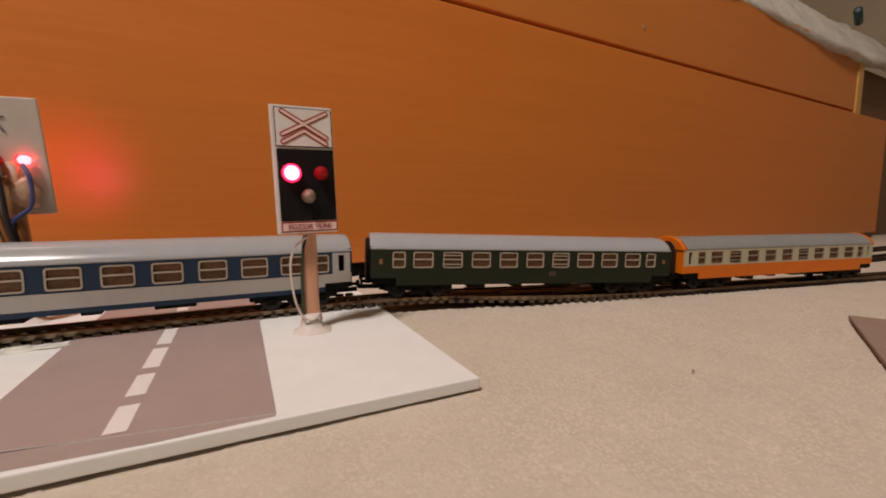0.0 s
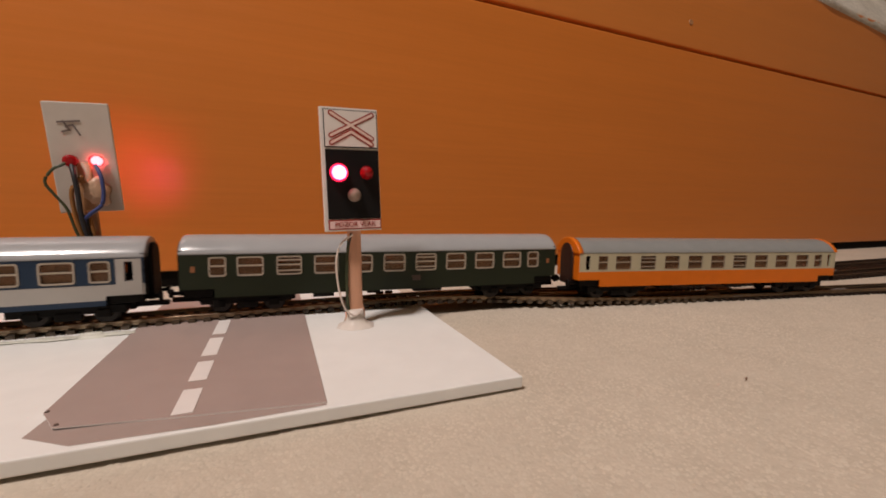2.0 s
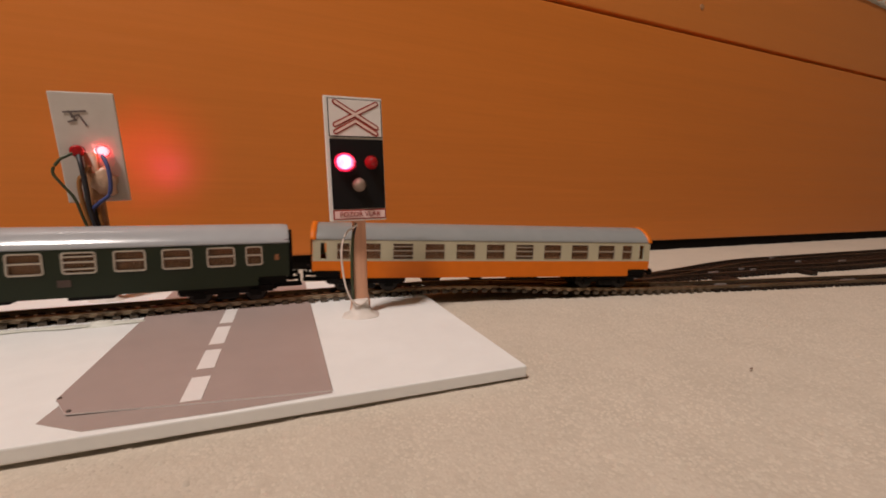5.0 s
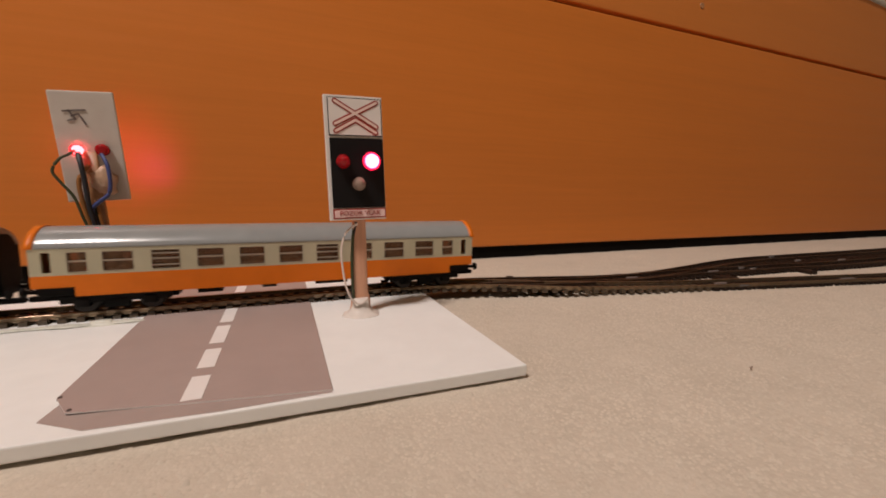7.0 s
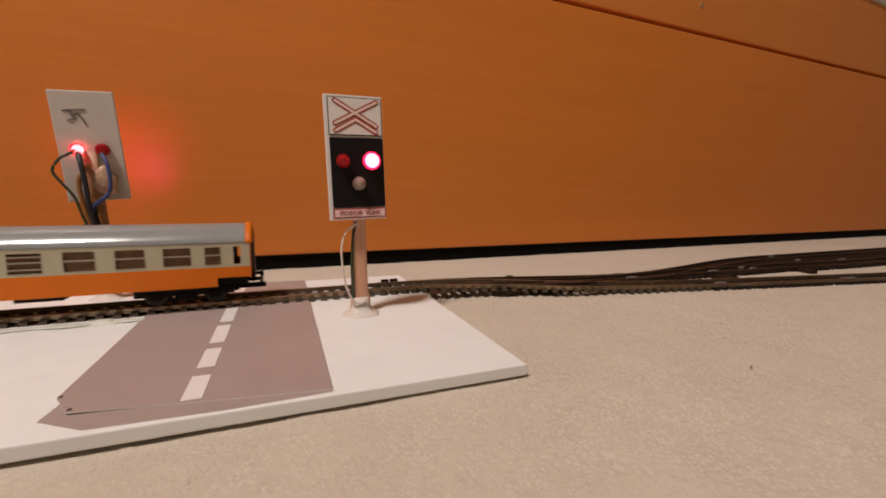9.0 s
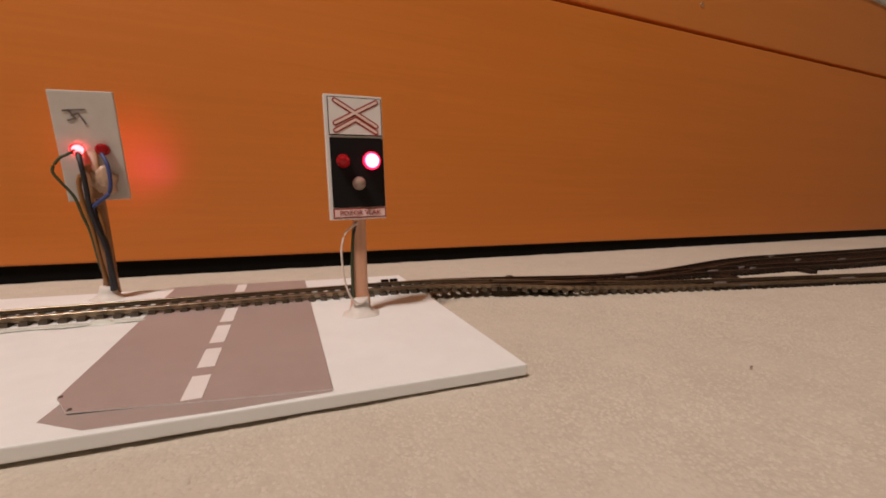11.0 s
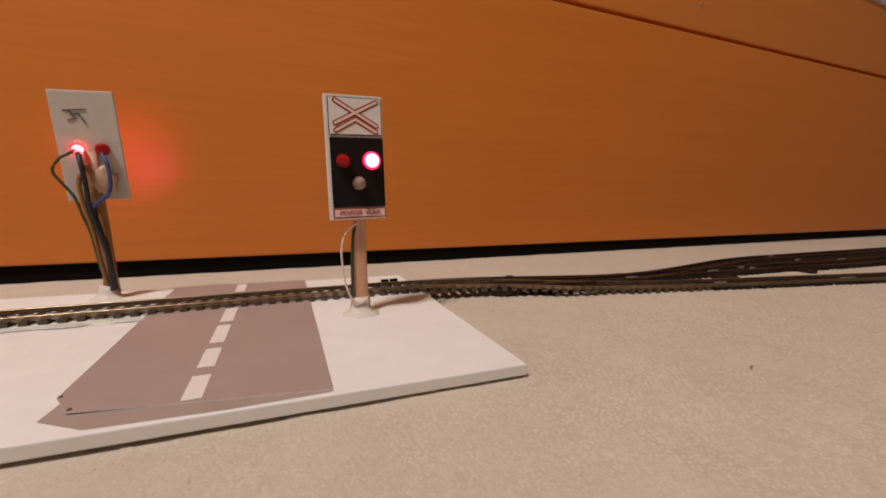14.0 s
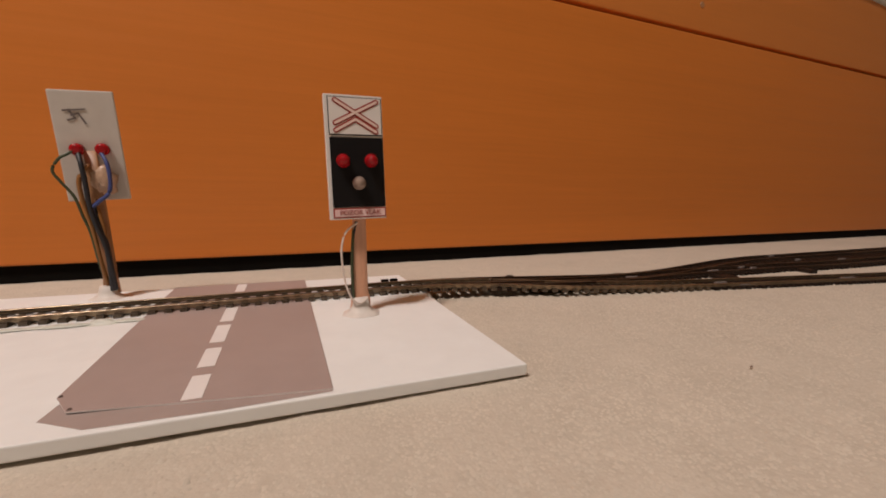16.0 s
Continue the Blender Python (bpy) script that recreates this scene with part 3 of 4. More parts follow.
            bm_box(bm, *sorted((x + e * 0.0004, x + e * 0.0016)), -0.0060, C_HALF - 0.0016, 0.0148, 0.0172, 0.0003)
    part("interior", bm, M_SEAT, co, "brown moulded seats")
    return co


# ---------------------------------------------------------------- signals
def led(parent, name, x, y, z, mat, facing, label):
    """A domed lamp on a flat rim, facing -1 (room) or +1 (bed)."""
    bm = bmesh.new()
    f = facing
    prof = [(0.0, 0.0029), (0.0008, 0.0029), (0.0009, 0.0025), (0.0022, 0.00245), (0.0032, 0.0020), (0.0039, 0.0012), (0.0042, 0.0004)]
    bm_tube(bm, [(0, f * d, 0) for d, _ in prof], [q * 0.9 for _, q in prof], 18)
    return part(name, bm, mat, parent, label, pose(x, y, z))


def strip(bm, x0, z0, x1, z1, w, y0, y1):
    d = Vector((x1 - x0, 0, z1 - z0))
    n = Vector((-d.z, 0, d.x)).normalized() * w / 2
    a, b = Vector((x0, 0, z0)), Vector((x1, 0, z1))
    rings = [[Vector((p.x, y, p.z)) for p in (a + n, b + n, b - n, a - n)] for y in (y0, y1)]
    r0, r1 = [[bm.verts.new(p) for p in ring] for ring in rings]
    bm.faces.new(r0)
    bm.faces.new(r1[::-1])
    for i in range(4):
        j = (i + 1) % 4
        bm.faces.new((r0[j], r0[i], r1[i], r1[j]))


def rounded(bm, x0, z0, x1, z1, w, y0, y1):
    """A flat bar with round ends."""
    strip(bm, x0, z0, x1, z1, w, y0, y1)
    for cx, cz in ((x0, z0), (x1, z1)):
        bm_tube(bm, [(cx, y0 + 0.000004, cz), (cx, y1, cz)], w / 2, 14)


def lettering(words, size, mat, parent, at, label):
    cu = bpy.data.curves.new("lettering", "FONT")
    cu.body, cu.size, cu.extrude, cu.align_x, cu.align_y = words, size, 0.00008, "CENTER", "CENTER"
    tmp = bpy.data.objects.new("lettering_form", cu)
    me = bpy.data.meshes.new_from_object(tmp)
    bpy.data.objects.remove(tmp)
    me.materials.clear()
    me.materials.append(mat)
    ob = new("lettering", me)
    ob.parent, ob.matrix_basis = parent, at
    return tagged(ob, label)


FRONT_AT = (0.0330, 0.1625)


def glue_foot(bm, x, y, z, r, tall, n=32):
    rings = []
    for k, (rr, zz) in enumerate(((1.0, 0.0), (0.93, 0.07), (0.74, 0.16), (0.55, 0.32), (0.45, 0.58), (0.38, 1.0))):
        rings.append([(x + math.cos(2 * math.pi * i / n) * r * rr * (1 + 0.06 * math.sin(i * 0.59 * 2)), y + math.sin(2 * math.pi * i / n) * r * rr * (1 + 0.05 * math.cos(i * 0.39)), z + tall * zz) for i in range(n)])
    return bm_rings(bm, rings)


def build_front_signal():
    x, y = FRONT_AT
    sg = thing("crossing_signal", "home-made level crossing signal with a black lamp panel on a stick", "signal", "crossing signals", at=pose(x, y, BOARD_Z))
    part("glue_base", glue_foot(bmesh.new(), 0, 0.001, -0.0002, 0.0078, 0.007), M_GLUE, sg, "cloudy blob of hot glue")
    rings = []
    for z, w in ((0.0, 0.0042), (0.003, 0.0038), (0.006, 0.0036), (0.009, 0.0030), (0.020, 0.0029), (0.030, 0.0026), (0.042, 0.0024), (0.07, 0.0024)):
        c = 0.0003 * math.sin(z * 300)
        rings.append([(c + dx * w, 0.003 + dy * w * 0.55, z) for dx, dy in ((-1, -0.8), (-0.8, -1), (0.8, -1), (1, -0.8), (1, 0.8), (0.8, 1), (-0.8, 1), (-1, 0.8))])
    part("stick", bm_rings(bmesh.new(), rings), M_STICK, sg, "pale wooden stick smeared with glue")
    panel = part("panel", box(-0.0110, 0.0109, 0.0, 0.0020, 0.0, 0.0466, 0.0003), M_PLASTIC, sg, "white plastic panel", pose(-0.0008, -0.0022, 0.0387, -1.0, -1.9, 0))
    # the crossing sign above, the black lamp field and the caption below
    part("sign_border", box(-0.0097, 0.0105, -0.0003, -0.0001, 0.0317, 0.0457), M_BLACK, panel, "black border line")
    part("sign_field", box(-0.0094, 0.0102, -0.0006, -0.0004, 0.0321, 0.0454), M_PLASTIC, panel, "white sign field")
    bm = bmesh.new()
    bars = [(-0.0070, 0.0443, 0.0082, 0.0353), (-0.0072, 0.0361, 0.0084, 0.0442)]
    chevron = [(-0.0071, 0.0334, 0.0004, 0.0376), (0.0004, 0.0376, 0.0080, 0.0331)]
    for k, b in enumerate(bars + chevron):
        rounded(bm, *b, 0.0020, -0.00072 - 0.00002 * k, -0.0006)
    part("cross_outline", bm, M_RED, panel, "red outlined saltire with a chevron")
    bm = bmesh.new()
    for k, b in enumerate(bars + chevron):
        rounded(bm, *b, 0.00095, -0.00088 - 0.00002 * k, -0.0008)
    part("cross_filling", bm, M_PINK2, panel, "pale filling of the saltire")
    part("lamp_field", box(-0.0096, 0.0106, -0.0005, -0.0001, 0.0047, 0.0309), M_BLACK, panel, "black lamp field")
    part("caption_border", box(-0.0097, 0.0107, -0.0004, -0.0001, 0.0006, 0.0044), M_RED, panel)
    part("caption_field", box(-0.0092, 0.0102, -0.0008, -0.0005, 0.0011, 0.0039), M_PINK, panel, "pale pink caption strip")
    lettering("POZOR VLAK", 0.0026, M_RED, panel, pose(0.0005, -0.0010, 0.0025, 90, 0, 0), "red capital letters")
    led(panel, "led", -0.0051, -0.0004, 0.0222, M_LEDRED, -1, "domed red lamp")
    led(panel, "led", 0.0056, -0.0004, 0.0223, M_LEDRED, -1, "domed red lamp")
    led(panel, "led", 0.0005, -0.0004, 0.0138, M_LEDCLEAR, -1, "domed clear lamp, unlit")
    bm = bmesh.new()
    # glowing rim and ring, wider than the lens, imitate the lamp's halo
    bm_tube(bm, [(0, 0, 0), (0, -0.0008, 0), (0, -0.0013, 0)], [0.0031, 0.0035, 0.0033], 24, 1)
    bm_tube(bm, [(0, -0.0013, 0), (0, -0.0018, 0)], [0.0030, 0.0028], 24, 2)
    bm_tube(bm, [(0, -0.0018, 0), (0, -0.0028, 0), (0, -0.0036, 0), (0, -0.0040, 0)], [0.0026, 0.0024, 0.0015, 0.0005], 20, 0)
    chip = part("lit_chip", bm, [M_GLOW, M_HALO_RIM, M_HALO_MID], panel, "glowing red lamp core")
    # wires
    part("white_wire", wire([(-0.0010, 0.0005, 0.0370), (-0.0058, -0.0008, 0.0335), (-0.0078, -0.0015, 0.0265), (-0.0068, -0.0018, 0.0150), (-0.0044, -0.0024, 0.0075), (-0.0010, -0.0026, 0.0052), (0.0020, -0.0024, 0.0070)], 0.0004), M_WIREW, sg)
    part("green_wire", wire([(-0.0018, 0.0030, 0.0375), (-0.0030, 0.0015, 0.0280), (-0.0034, 0.001, 0.0180), (-0.0030, 0.001, 0.0080), (-0.0022, 0.001, 0.0040)], 0.0006), M_WIREG, sg)
    part("black_wire", wire([(-0.0014, 0.0020, 0.0375), (-0.0026, 0.0022, 0.0280), (-0.0024, 0.0022, 0.0180), (-0.0034, 0.0015, 0.0100), (-0.0026, 0.001, 0.0040)], 0.0006), M_WIREK, sg)
    return chip


REAR_AT = (-0.0700, 0.2290)


def build_rear_signal():
    x, y = REAR_AT
    sg = thing("crossing_signal", "back of a home-made crossing signal with loose coloured wires", "signal", "crossing signals", at=pose(x, y, BOARD_Z))
    part("glue_base", glue_foot(bmesh.new(), 0.0005, 0.0, -0.0003, 0.0075, 0.0062), M_GLUE, sg, "cloudy blob of hot glue")
    rings = []
    for z, w in ((0.002, 0.0030), (0.010, 0.0026), (0.030, 0.0026), (0.05, 0.0024), (0.066, 0.0024)):
        c = 0.0018 - 0.0026 * (z / 0.05)
        rings.append([(c + dx * w, 0.0015 + dy * w * 0.5, z) for dx, dy in ((-1, -0.8), (-0.8, -1), (0.8, -1), (1, -0.8), (1, 0.8), (0.8, 1), (-0.8, 1), (-1, 0.8))])
    part("stick", bm_rings(bmesh.new(), rings), M_STICK2, sg, "amber wooden stick smeared with glue")
    panel = part("panel", box(-0.0113, 0.0113, 0.0, 0.0015, 0.0, 0.0470, 0.0006), M_PLASTIC_SHADED, sg, "blank white back of the panel", pose(-0.0001, 0.0030, 0.0445, 3.5, -3.6, 4))
    bm = bmesh.new()
    for s in ((-0.0072, 0.0385, 0.0008, 0.0392), (-0.0052, 0.0392, -0.0030, 0.0350), (-0.0030, 0.0355, -0.0060, 0.0345), (-0.0046, 0.0365, -0.0020, 0.0375), (-0.0020, 0.0378, 0.0002, 0.0330)):
        strip(bm, *s, 0.0007, -0.0003, -0.0001)
    part("ink_mark", bm, M_INK, panel, "faint dark handwritten scribble")
    for lx in (-0.0044, 0.0044):
        bm = bmesh.new()
        bm_tube(bm, [(0, 0.0, 0), (0, -0.0024, 0), (0, -0.0032, 0), (0, -0.0035, 0)], [0.0026, 0.0026, 0.0021, 0.0012], 16)
        part("led_back", bm, M_LEDRED, panel, "red lamp back", pose(lx, -0.0002, 0.0223))
        # added opaque sleeve, unseen on the bed side, that narrows the lamp's beam
        n = 18
        outer = [[(math.cos(2 * math.pi * i / n) * r, d, math.sin(2 * math.pi * i / n) * r) for i in range(n)] for r, d in ((0.0029, 0.0015), (0.0029, 0.0080), (0.0025, 0.0080), (0.0025, 0.0015))]
        part("led_sleeve", bm_rings(bmesh.new(), outer, caps=False), M_BLACK, panel, "", pose(lx, 0, 0.0223))
    bm = bmesh.new()
    bm_tube(bm, [(0, -0.0024, 0), (0, -0.0016, 0), (0, 0.0, 0)], [0.0012, 0.0020, 0.0021], 14, 0)
    bm_tube(bm, [(0, 0.0005, 0), (0, 0.0020, 0), (0, 0.0030, 0)], [0.0020, 0.0020, 0.0012], 14, 1)
    chip = part("lit_chip", bm, [M_GLOWBACK, M_BEAM], panel, "glowing red lamp core")
    bm = bmesh.new()
    rings = []
    for k, (rx, rz, d) in enumerate(((0.0052, 0.0068, 0.0), (0.0050, 0.0064, 0.0014), (0.0036, 0.0050, 0.0026), (0.0012, 0.0016, 0.0031))):
        rings.append([(math.cos(2 * math.pi * i / 18) * rx * (1 + 0.16 * math.sin(i * 2.1)), -d, math.sin(2 * math.pi * i / 18) * rz * (1 + 0.12 * math.cos(i * 1.6))) for i in range(18)])
    part("glue_patch", bm_rings(bm, rings), M_GLUE2, panel, "amber lump of hot glue", pose(0.0026, -0.0001, 0.0085))
    part("green_wire", wire([(-0.0062, -0.0010, 0.0660), (-0.0083, -0.0030, 0.0640), (-0.0108, -0.0040, 0.0620), (-0.0132, -0.0045, 0.0570), (-0.0108, -0.004, 0.0520), (-0.0072, -0.0032, 0.0460), (-0.0050, -0.0028, 0.0373), (-0.0028, -0.0030, 0.0300), (-0.0010, -0.0030, 0.0180), (0.0008, -0.001, 0.0060)], 0.0006), M_WIREG, sg)
    part("blue_wire", wire([(0.0030, -0.0010, 0.0650), (0.0054, -0.0035, 0.0600), (0.0061, -0.0040, 0.0530), (0.0052, -0.0044, 0.0475), (0.0010, -0.0044, 0.0435), (-0.0012, -0.0040, 0.0400), (0.0006, -0.0038, 0.0310), (0.0026, -0.0034, 0.0200), (0.0036, -0.002, 0.0050)], 0.0008), M_WIREB, sg)
    part("dark_wire", wire([(-0.0052, -0.0010, 0.0650), (-0.0037, -0.0038, 0.0600), (-0.0026, -0.0046, 0.0520), (-0.0020, -0.0046, 0.0430), (-0.0006, -0.0044, 0.0350), (0.0016, -0.0040, 0.0270), (0.0032, -0.0036, 0.0180), (0.0040, -0.002, 0.0040)], 0.0010), M_WIREK, sg)
    part("black_wire", wire([(-0.0014, -0.0030, 0.0430), (0.0004, -0.0030, 0.0330), (0.0024, -0.0032, 0.0240), (0.0030, -0.003, 0.0150), (0.0030, -0.002, 0.0040)], 0.0012), M_WIREK, sg)
    part("orange_wire", wire([(-0.0018, -0.0010, 0.0600), (-0.0050, -0.0030, 0.0540), (-0.0046, -0.0030, 0.0440), (-0.0022, -0.0028, 0.0320), (-0.0004, -0.0028, 0.0180), (0.0012, -0.001, 0.0050)], 0.0009), M_WIREO, sg)
    part("orange_wire", wire([(-0.0004, -0.0010, 0.0450), (0.0012, -0.0034, 0.0380), (0.0022, -0.0030, 0.0310), (0.0024, -0.0024, 0.0200), (0.0020, -0.001, 0.0050)], 0.0007), M_WIREO, sg)
    return chip


build_room()
build_sofa_bed()
build_blanket()
build_side_things()
build_board()
(track_a, ties_a), (track_b, ties_b), (track_c, ties_c) = build_tracks()
blue = build_coach("train_coach", "dark blue and light grey model express coach with a grey roof", M_BLUE, M_GREY, 0.0150, "blue", M_GREY, band=0.0092, end_mat=M_CHASSIS)
green = build_coach("train_coach", "dark green model express coach with silver window frames", M_GREEN, M_GREEN, 0.0150, "green", None, end_mat=M_CHASSIS)
orange = build_coach("train_coach", "cream and orange model express coach with a grey roof", M_CREAM, M_ORANGE, 0.0152, "orange", None, end_mat=M_ORANGE)
part("emblem", box(0.0085, 0.0125, -C_HALF - 0.0003, -C_HALF - 0.0001, 0.0112, 0.0138, 0.00005), M_DARKWOOD, green, "faint tan emblem")
for _e in (-1, 1):
    part("door_sign", box(_e * 0.0818 - 0.0008, _e * 0.0818 + 0.0008, -C_HALF - 0.0003, -C_HALF - 0.0001, 0.0178, 0.0202, 0.00005), M_SEAT, green, "small brown door window")
front_chip = build_front_signal()
rear_chip = build_rear_signal()


def build_sleepers(track, ties, stuff):
    """Sleepers, one mesh shared by all."""
    bm = bmesh.new()
    bm_box(bm, -0.0013, 0.0013, -0.0091, 0.0091, -0.0032, -0.0018)
    for y in (-0.0066, 0.0066):
        bm_box(bm, -0.0011, 0.0011, y - 0.0017, y + 0.0017, -0.0018, -0.0013)
    me = finish(bm, "sleeper", stuff)
    # past the points the main line has dark sleepers that reach further out
    bm = bm_box(bmesh.new(), -0.0017, 0.0017, -0.0097, 0.0125, -0.0032, -0.0018)
    dark = finish(bm, "sleeper", M_SLEEPER2)
    for x, y, h in ties:
        if -0.35 < x < 1.0:
            ob = new("sleeper", dark if track == track_a and x > 0.235 else me)
            ob.parent = track
            ob.matrix_basis = pose(x, y, rail_height(x), 0, 0, math.degrees(h))
    bm = bmesh.new()
    for side in (-0.0040, 0.0040):
        rings = [[(x - math.sin(h) * (side + w), y + math.cos(h) * (side + w), rail_height(x) + d) for w, d in ((-0.0007, -0.0031), (0.0007, -0.0031), (0.0007, -0.0020), (-0.0007, -0.0020))] for x, y, h in ties]
        bm_rings(bm, rings)
    part("tie_strip", bm, stuff, track)


def build_glue_lines():
    for pts, w in (([(-0.095, 0.1835), (-0.080, 0.1842), (-0.066, 0.1832), (-0.052, 0.1838), (-0.045, 0.1830)], 0.0018),):
        bm = bmesh.new()
        line = smooth_path([(x, y, BOARD_Z + 0.0002) for x, y in pts], 5)
        rings = []
        for i, p in enumerate(line):
            k = w * (1 + 0.25 * math.sin(i * 0.9)) * (0.35 if i in (0, len(line) - 1) else 1)
            rings.append([(p.x, p.y + k * math.cos(a), p.z + 0.4 * k * max(0, math.sin(a))) for a in [math.pi * q / 6 for q in range(12)]])
        ob = part("glue_line", bm_rings(bm, rings), M_GLUE3)
        tagged(ob, "milky greenish line of dried glue on white board", "glue")
    for x, y, h in ((0.0560, 0.2130, 0), (0.0610, 0.2132, 0), (0.1300, 0.2055, -4)):
        ob = part("track_clip", box(-0.0020, 0.0020, -0.0011, 0.0011, -0.0030, -0.0002, 0.0003), M_CHASSIS, at=pose(x, y, rail_height(x), 0, 0, h))
        tagged(ob, "small black plastic clip beside the track", "track clip", "track clips")
    for x, y, w in ((0.2720, 0.1705, 0.0060), (0.3560, 0.1670, 0.0030)):
        ob = part("point_motor", box(-w, w, -0.0050, 0.0050, -0.0034, -0.0006, 0.0006), M_SLEEPER2, at=pose(x, y, rail_height(x), 0, 0, -8))
        tagged(ob, "flat black plastic point motor between two tracks", "point motor", "point motors")
    # hump of dried glue at the sleeper ends
    bm = glue_foot(bmesh.new(), 0, 0, 0, 0.0052, 0.0017)
    ob = part("glue_blob", bm, M_GLUE3, at=pose(-0.0585, 0.1835, BOARD_Z - 0.0001) @ Matrix.Diagonal((1.5, 0.62, 1, 1)))
    tagged(ob, "milky blob of dried glue on white board", "glue")
    bm = bmesh.new()
    bm_tube(bm, [(-0.0011, 0, 0), (-0.0004, 0.0001, 0), (0.0005, -0.0001, 0), (0.0011, 0, 0)], [0.0001, 0.0003, 0.00025, 0.0001], 8)
    tagged(part("crumb", bm, M_BROWN, at=pose(0.1357, 0.0747, 0.0005, 0, 0, 20)), "tiny brown crumb lying on carpet", "crumb")


def build_turnout_sleepers():
    """Long sleepers that carry both turnout tracks."""
    far, near = branch_line(BRANCH), branch_line(MIDDLE)
    xs = [0.150 + 0.0055 * k for k in range(86)]
    for x in xs:
        y1 = float(np.interp(x, [p[0] for p in far], [p[1] for p in far])) + 0.0100
        y0 = float(np.interp(x, [p[0] for p in near], [p[1] for p in near])) - 0.0108
        part("turnout_sleeper", box(-0.0017, 0.0017, y0 - (y0 + y1) / 2, y1 - (y0 + y1) / 2, -0.0031, -0.00175), M_SLEEPER2, track_b, at=pose(x, (y0 + y1) / 2, rail_height(x), 0, 0, -3))


def build_turnout_plates():
    """Pale contact plates lying between the rails of the turnouts."""
    for x, y, w, h in ((0.2109, 0.2015, 0.0060, -5), (0.2103, 0.1893, 0.0080, -8), (0.2858, 0.1880, 0.0100, 2), (0.3214, 0.1909, 0.0070, 8), (0.3267, 0.1860, 0.0060, 4), (0.4105, 0.2199, 0.0070, 4), (0.4092, 0.1991, 0.0060, 0), (0.4513, 0.1881, 0.0090, -2), (0.3439, 0.1392, 0.0120, -9), (0.2583, 0.1499, 0.0100, -9), (0.2487, 0.1586, 0.0080, -9)):
        ob = part("turnout_plate", box(-w / 2, w / 2, -0.0007, 0.0007, -0.0022, -0.0006, 0.0002), M_PLATE, track_b, at=pose(x, y, rail_height(x), 0, 0, h))


def build_pile():
    """Short carpet tufts, thickest near the camera, as one mesh."""
    rng = np.random.default_rng(7)
    n = 260000
    x = -0.25 + 1.20 * rng.random(n) ** 1.5
    y = 0.02 + 0.285 * rng.random(n)
    ca, sa = math.cos(radians(BOARD_TURN)), math.sin(radians(BOARD_TURN))
    bx, by = (x - 0.067) * ca + (y - 0.095) * sa, -(x - 0.067) * sa + (y - 0.095) * ca
    ok = ~((bx > -0.205) & (bx < 0.0) & (by > 0.0) & (by < 0.1425)) & (x * x + y * y > 0.05 ** 2)
    x, y = x[ok], y[ok]
    n = len(x)
    ang = rng.random(n) * 2 * math.pi
    wide = 0.0011 + 0.0008 * rng.random(n)
    tall = -0.0002 + 0.00030 * rng.random(n) + 0.0005 * (rng.random(n) > 0.99)
    lean = 0.0009 * (rng.random((n, 2)) - 0.5)
    verts = np.zeros((n, 5, 3))
    tall = tall + np.array([pile(a, b) for a, b in zip(x.tolist(), y.tolist())])
    for k in range(4):
        a = ang + k * math.pi / 2
        verts[:, k, 0], verts[:, k, 1], verts[:, k, 2] = x + np.cos(a) * wide, y + np.sin(a) * wide, -0.0011
    verts[:, 4, 0], verts[:, 4, 1], verts[:, 4, 2] = x + lean[:, 0], y + lean[:, 1], tall
    base = np.arange(n)[:, None] * 5
    faces = np.concatenate([np.stack([base[:, 0] + k, base[:, 0] + (k + 1) % 4, base[:, 0] + 4], 1) for k in range(4)])
    me = bpy.data.meshes.new("carpet_pile")
    me.from_pydata(verts.reshape(-1, 3).tolist(), [], faces.tolist())
    me.materials.append(M_FIBRE)
    me.shade_smooth()
    tagged(new("carpet_pile", me), "short cream carpet tufts", "carpet", kind="stuff")


build_glue_lines()
build_turnout_sleepers()
build_turnout_plates()
build_pile()
build_sleepers(track_a, ties_a, M_SLEEPER)
build_sleepers(track_b, ties_b, M_SLEEPER2)
build_sleepers(track_c, ties_c, M_SLEEPER2)


# ---------------------------------------------------------------- what moves
TRAIN = [(0.0, 0.2866), (0.5, 0.2626), (1.0, 0.2376), (1.5, 0.2117), (2.5, 0.1661), (3.5, 0.1219), (4.0, 0.1002), (6.5, -0.0175), (7.0, -0.0444), (7.5, -0.0704),
         (8.0, -0.0949), (9.0, -0.1472), (10.0, -0.2000), (12.0, -0.3055), (16.0, -0.5175)]
PITCH = 0.1851


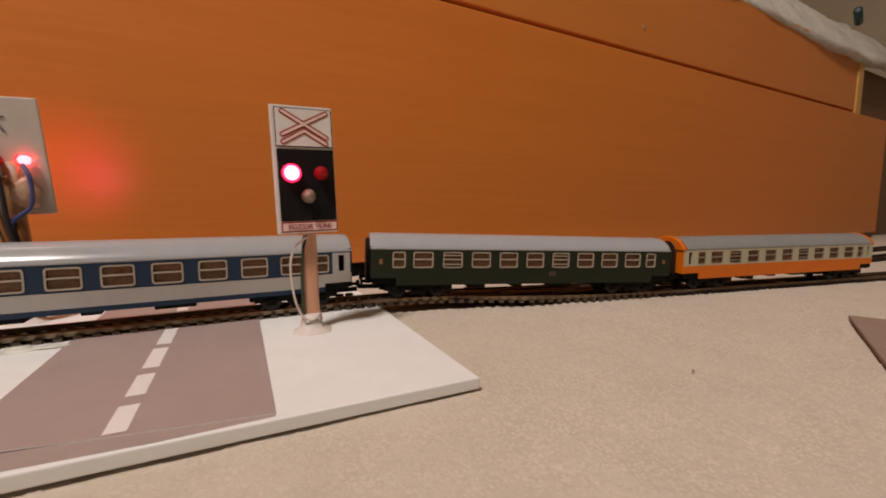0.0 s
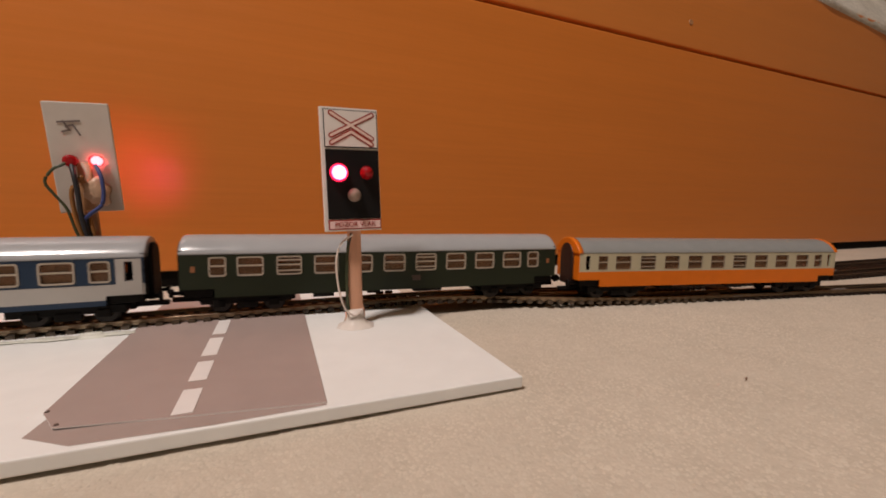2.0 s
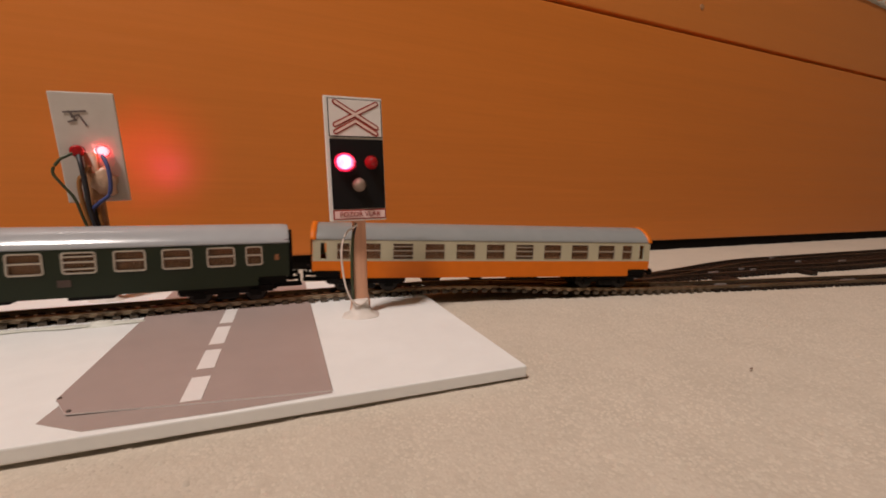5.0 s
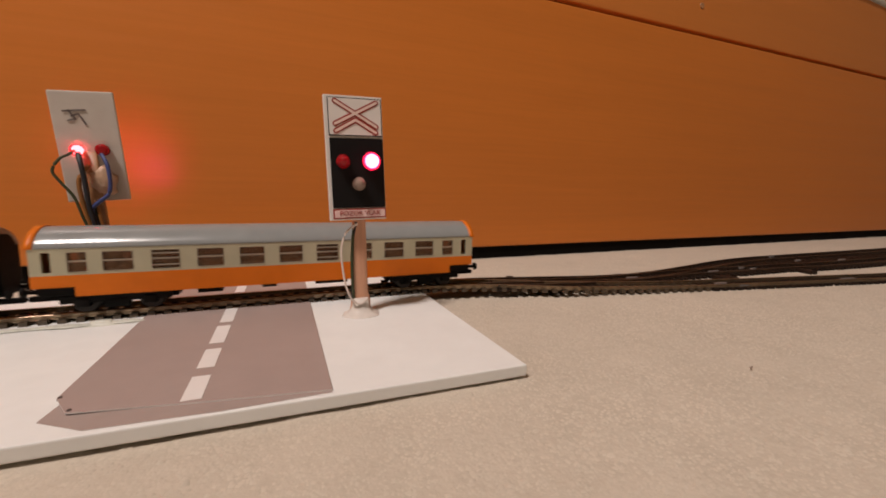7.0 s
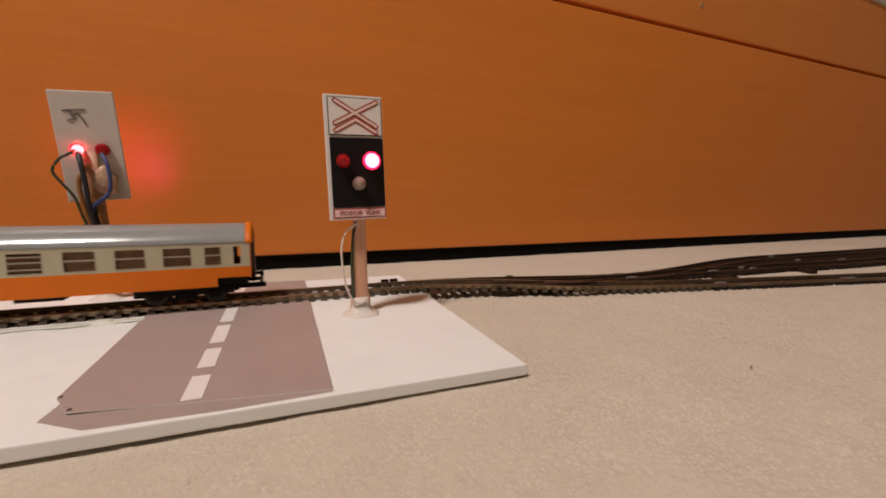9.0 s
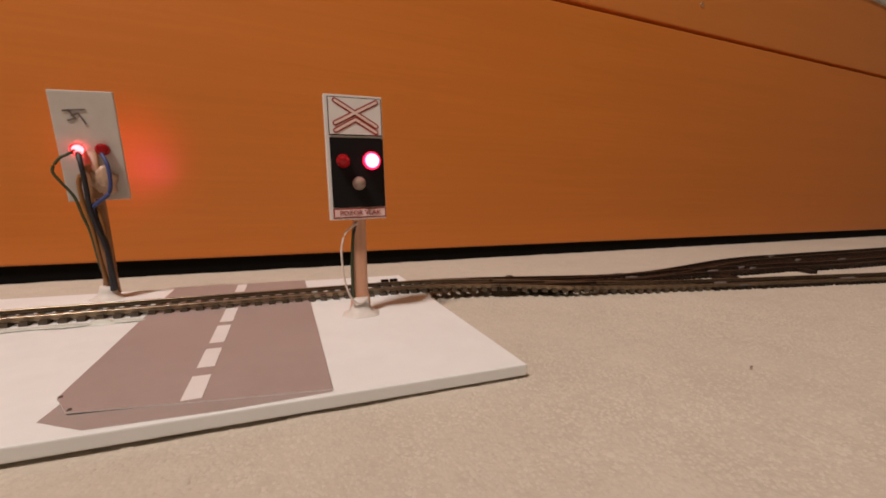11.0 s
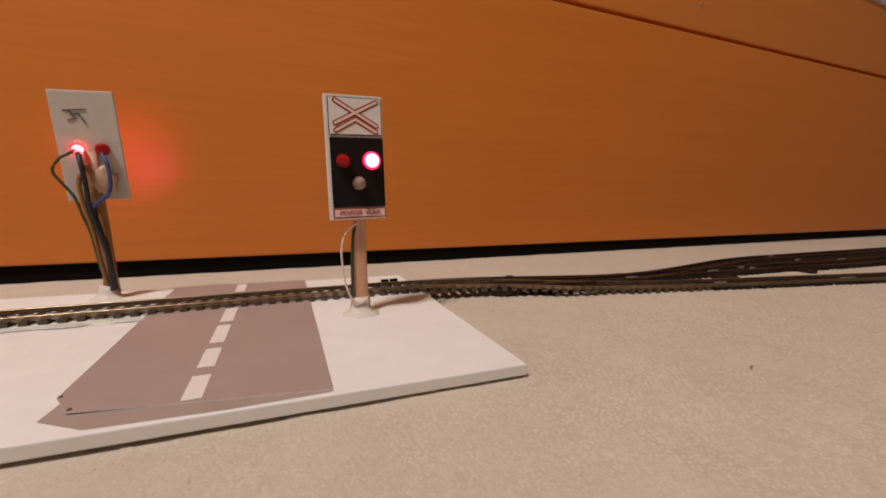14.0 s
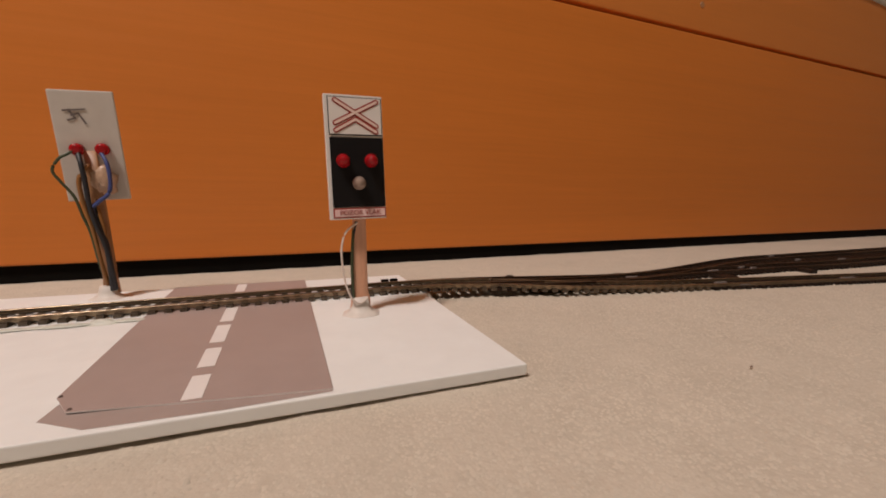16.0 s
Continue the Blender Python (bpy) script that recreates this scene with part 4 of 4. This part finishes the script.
def train_at(t):
    for (t0, s0), (t1, s1) in zip(TRAIN, TRAIN[1:]):
        if t <= t1:
            return s0 + (s1 - s0) * (t - t0) / (t1 - t0)
    return TRAIN[-1][1]


def coach_pose(s):
    (xa, ya, _), (xb, yb, _) = track_point(s - 0.0625), track_point(s + 0.0625)
    za, zb = rail_height(xa), rail_height(xb)
    turn = math.degrees(math.atan2(yb - ya, xb - xa))
    tilt = math.degrees(math.atan2(zb - za, 0.125))
    return pose((xa + xb) / 2, (ya + yb) / 2, (za + zb) / 2, 0, -tilt, turn)


def roll_wheels(co, first):
    """Wheels turn by the way that their coach has gone."""
    for bogie in [o for o in co.children if o.name.startswith("bogie")]:
        for w in bogie.children:
            c = w.location.copy()
            walk(w, [(0.1 * k, pose(c.x, c.y, c.z, 0, math.degrees((train_at(0.1 * k) - first) / 0.0040), 0)) for k in range(161)])


def motions():
    for co in (orange, green, blue):
        roll_wheels(co, train_at(0))
    times = sorted({round(0.5 * k, 2) for k in range(33)})
    for k, co in enumerate((orange, green, blue)):
        walk(co, [(t, coach_pose(train_at(t) - PITCH * k)) for t in times])
    # the lit core changes sides every half second or so; at 14 s it hides, still lit, in the glue base
    f_left, f_right, f_off = pose(-0.0051, -0.0008, 0.0222), pose(0.0056, -0.0008, 0.0223), pose(-0.0004, 0.0055, -0.0372)
    r_left, r_right, r_off = pose(-0.0044, 0, 0.0223), pose(0.0044, 0, 0.0223), pose(*(rear_chip.parent.matrix_basis.inverted() @ Vector((0.0005, -0.0003, 0.0004))))
    front, rear = [(0.0, f_left)], [(0.0, r_right)]
    k, lit = 0, 0
    while 0.24 + 0.524 * k < 14.0:
        t = 0.24 + 0.524 * k
        front += [(t, (f_left, f_right)[lit]), (t + 0.034, (f_right, f_left)[lit])]
        rear += [(t, (r_right, r_left)[lit]), (t + 0.034, (r_left, r_right)[lit])]
        lit, k = 1 - lit, k + 1
    front += [(14.04, front[-1][1]), (14.08, f_off), (16.0, f_off)]
    rear += [(14.04, rear[-1][1]), (14.08, r_off), (16.0, r_off)]
    walk(front_chip, front)
    walk(rear_chip, rear)


motions()
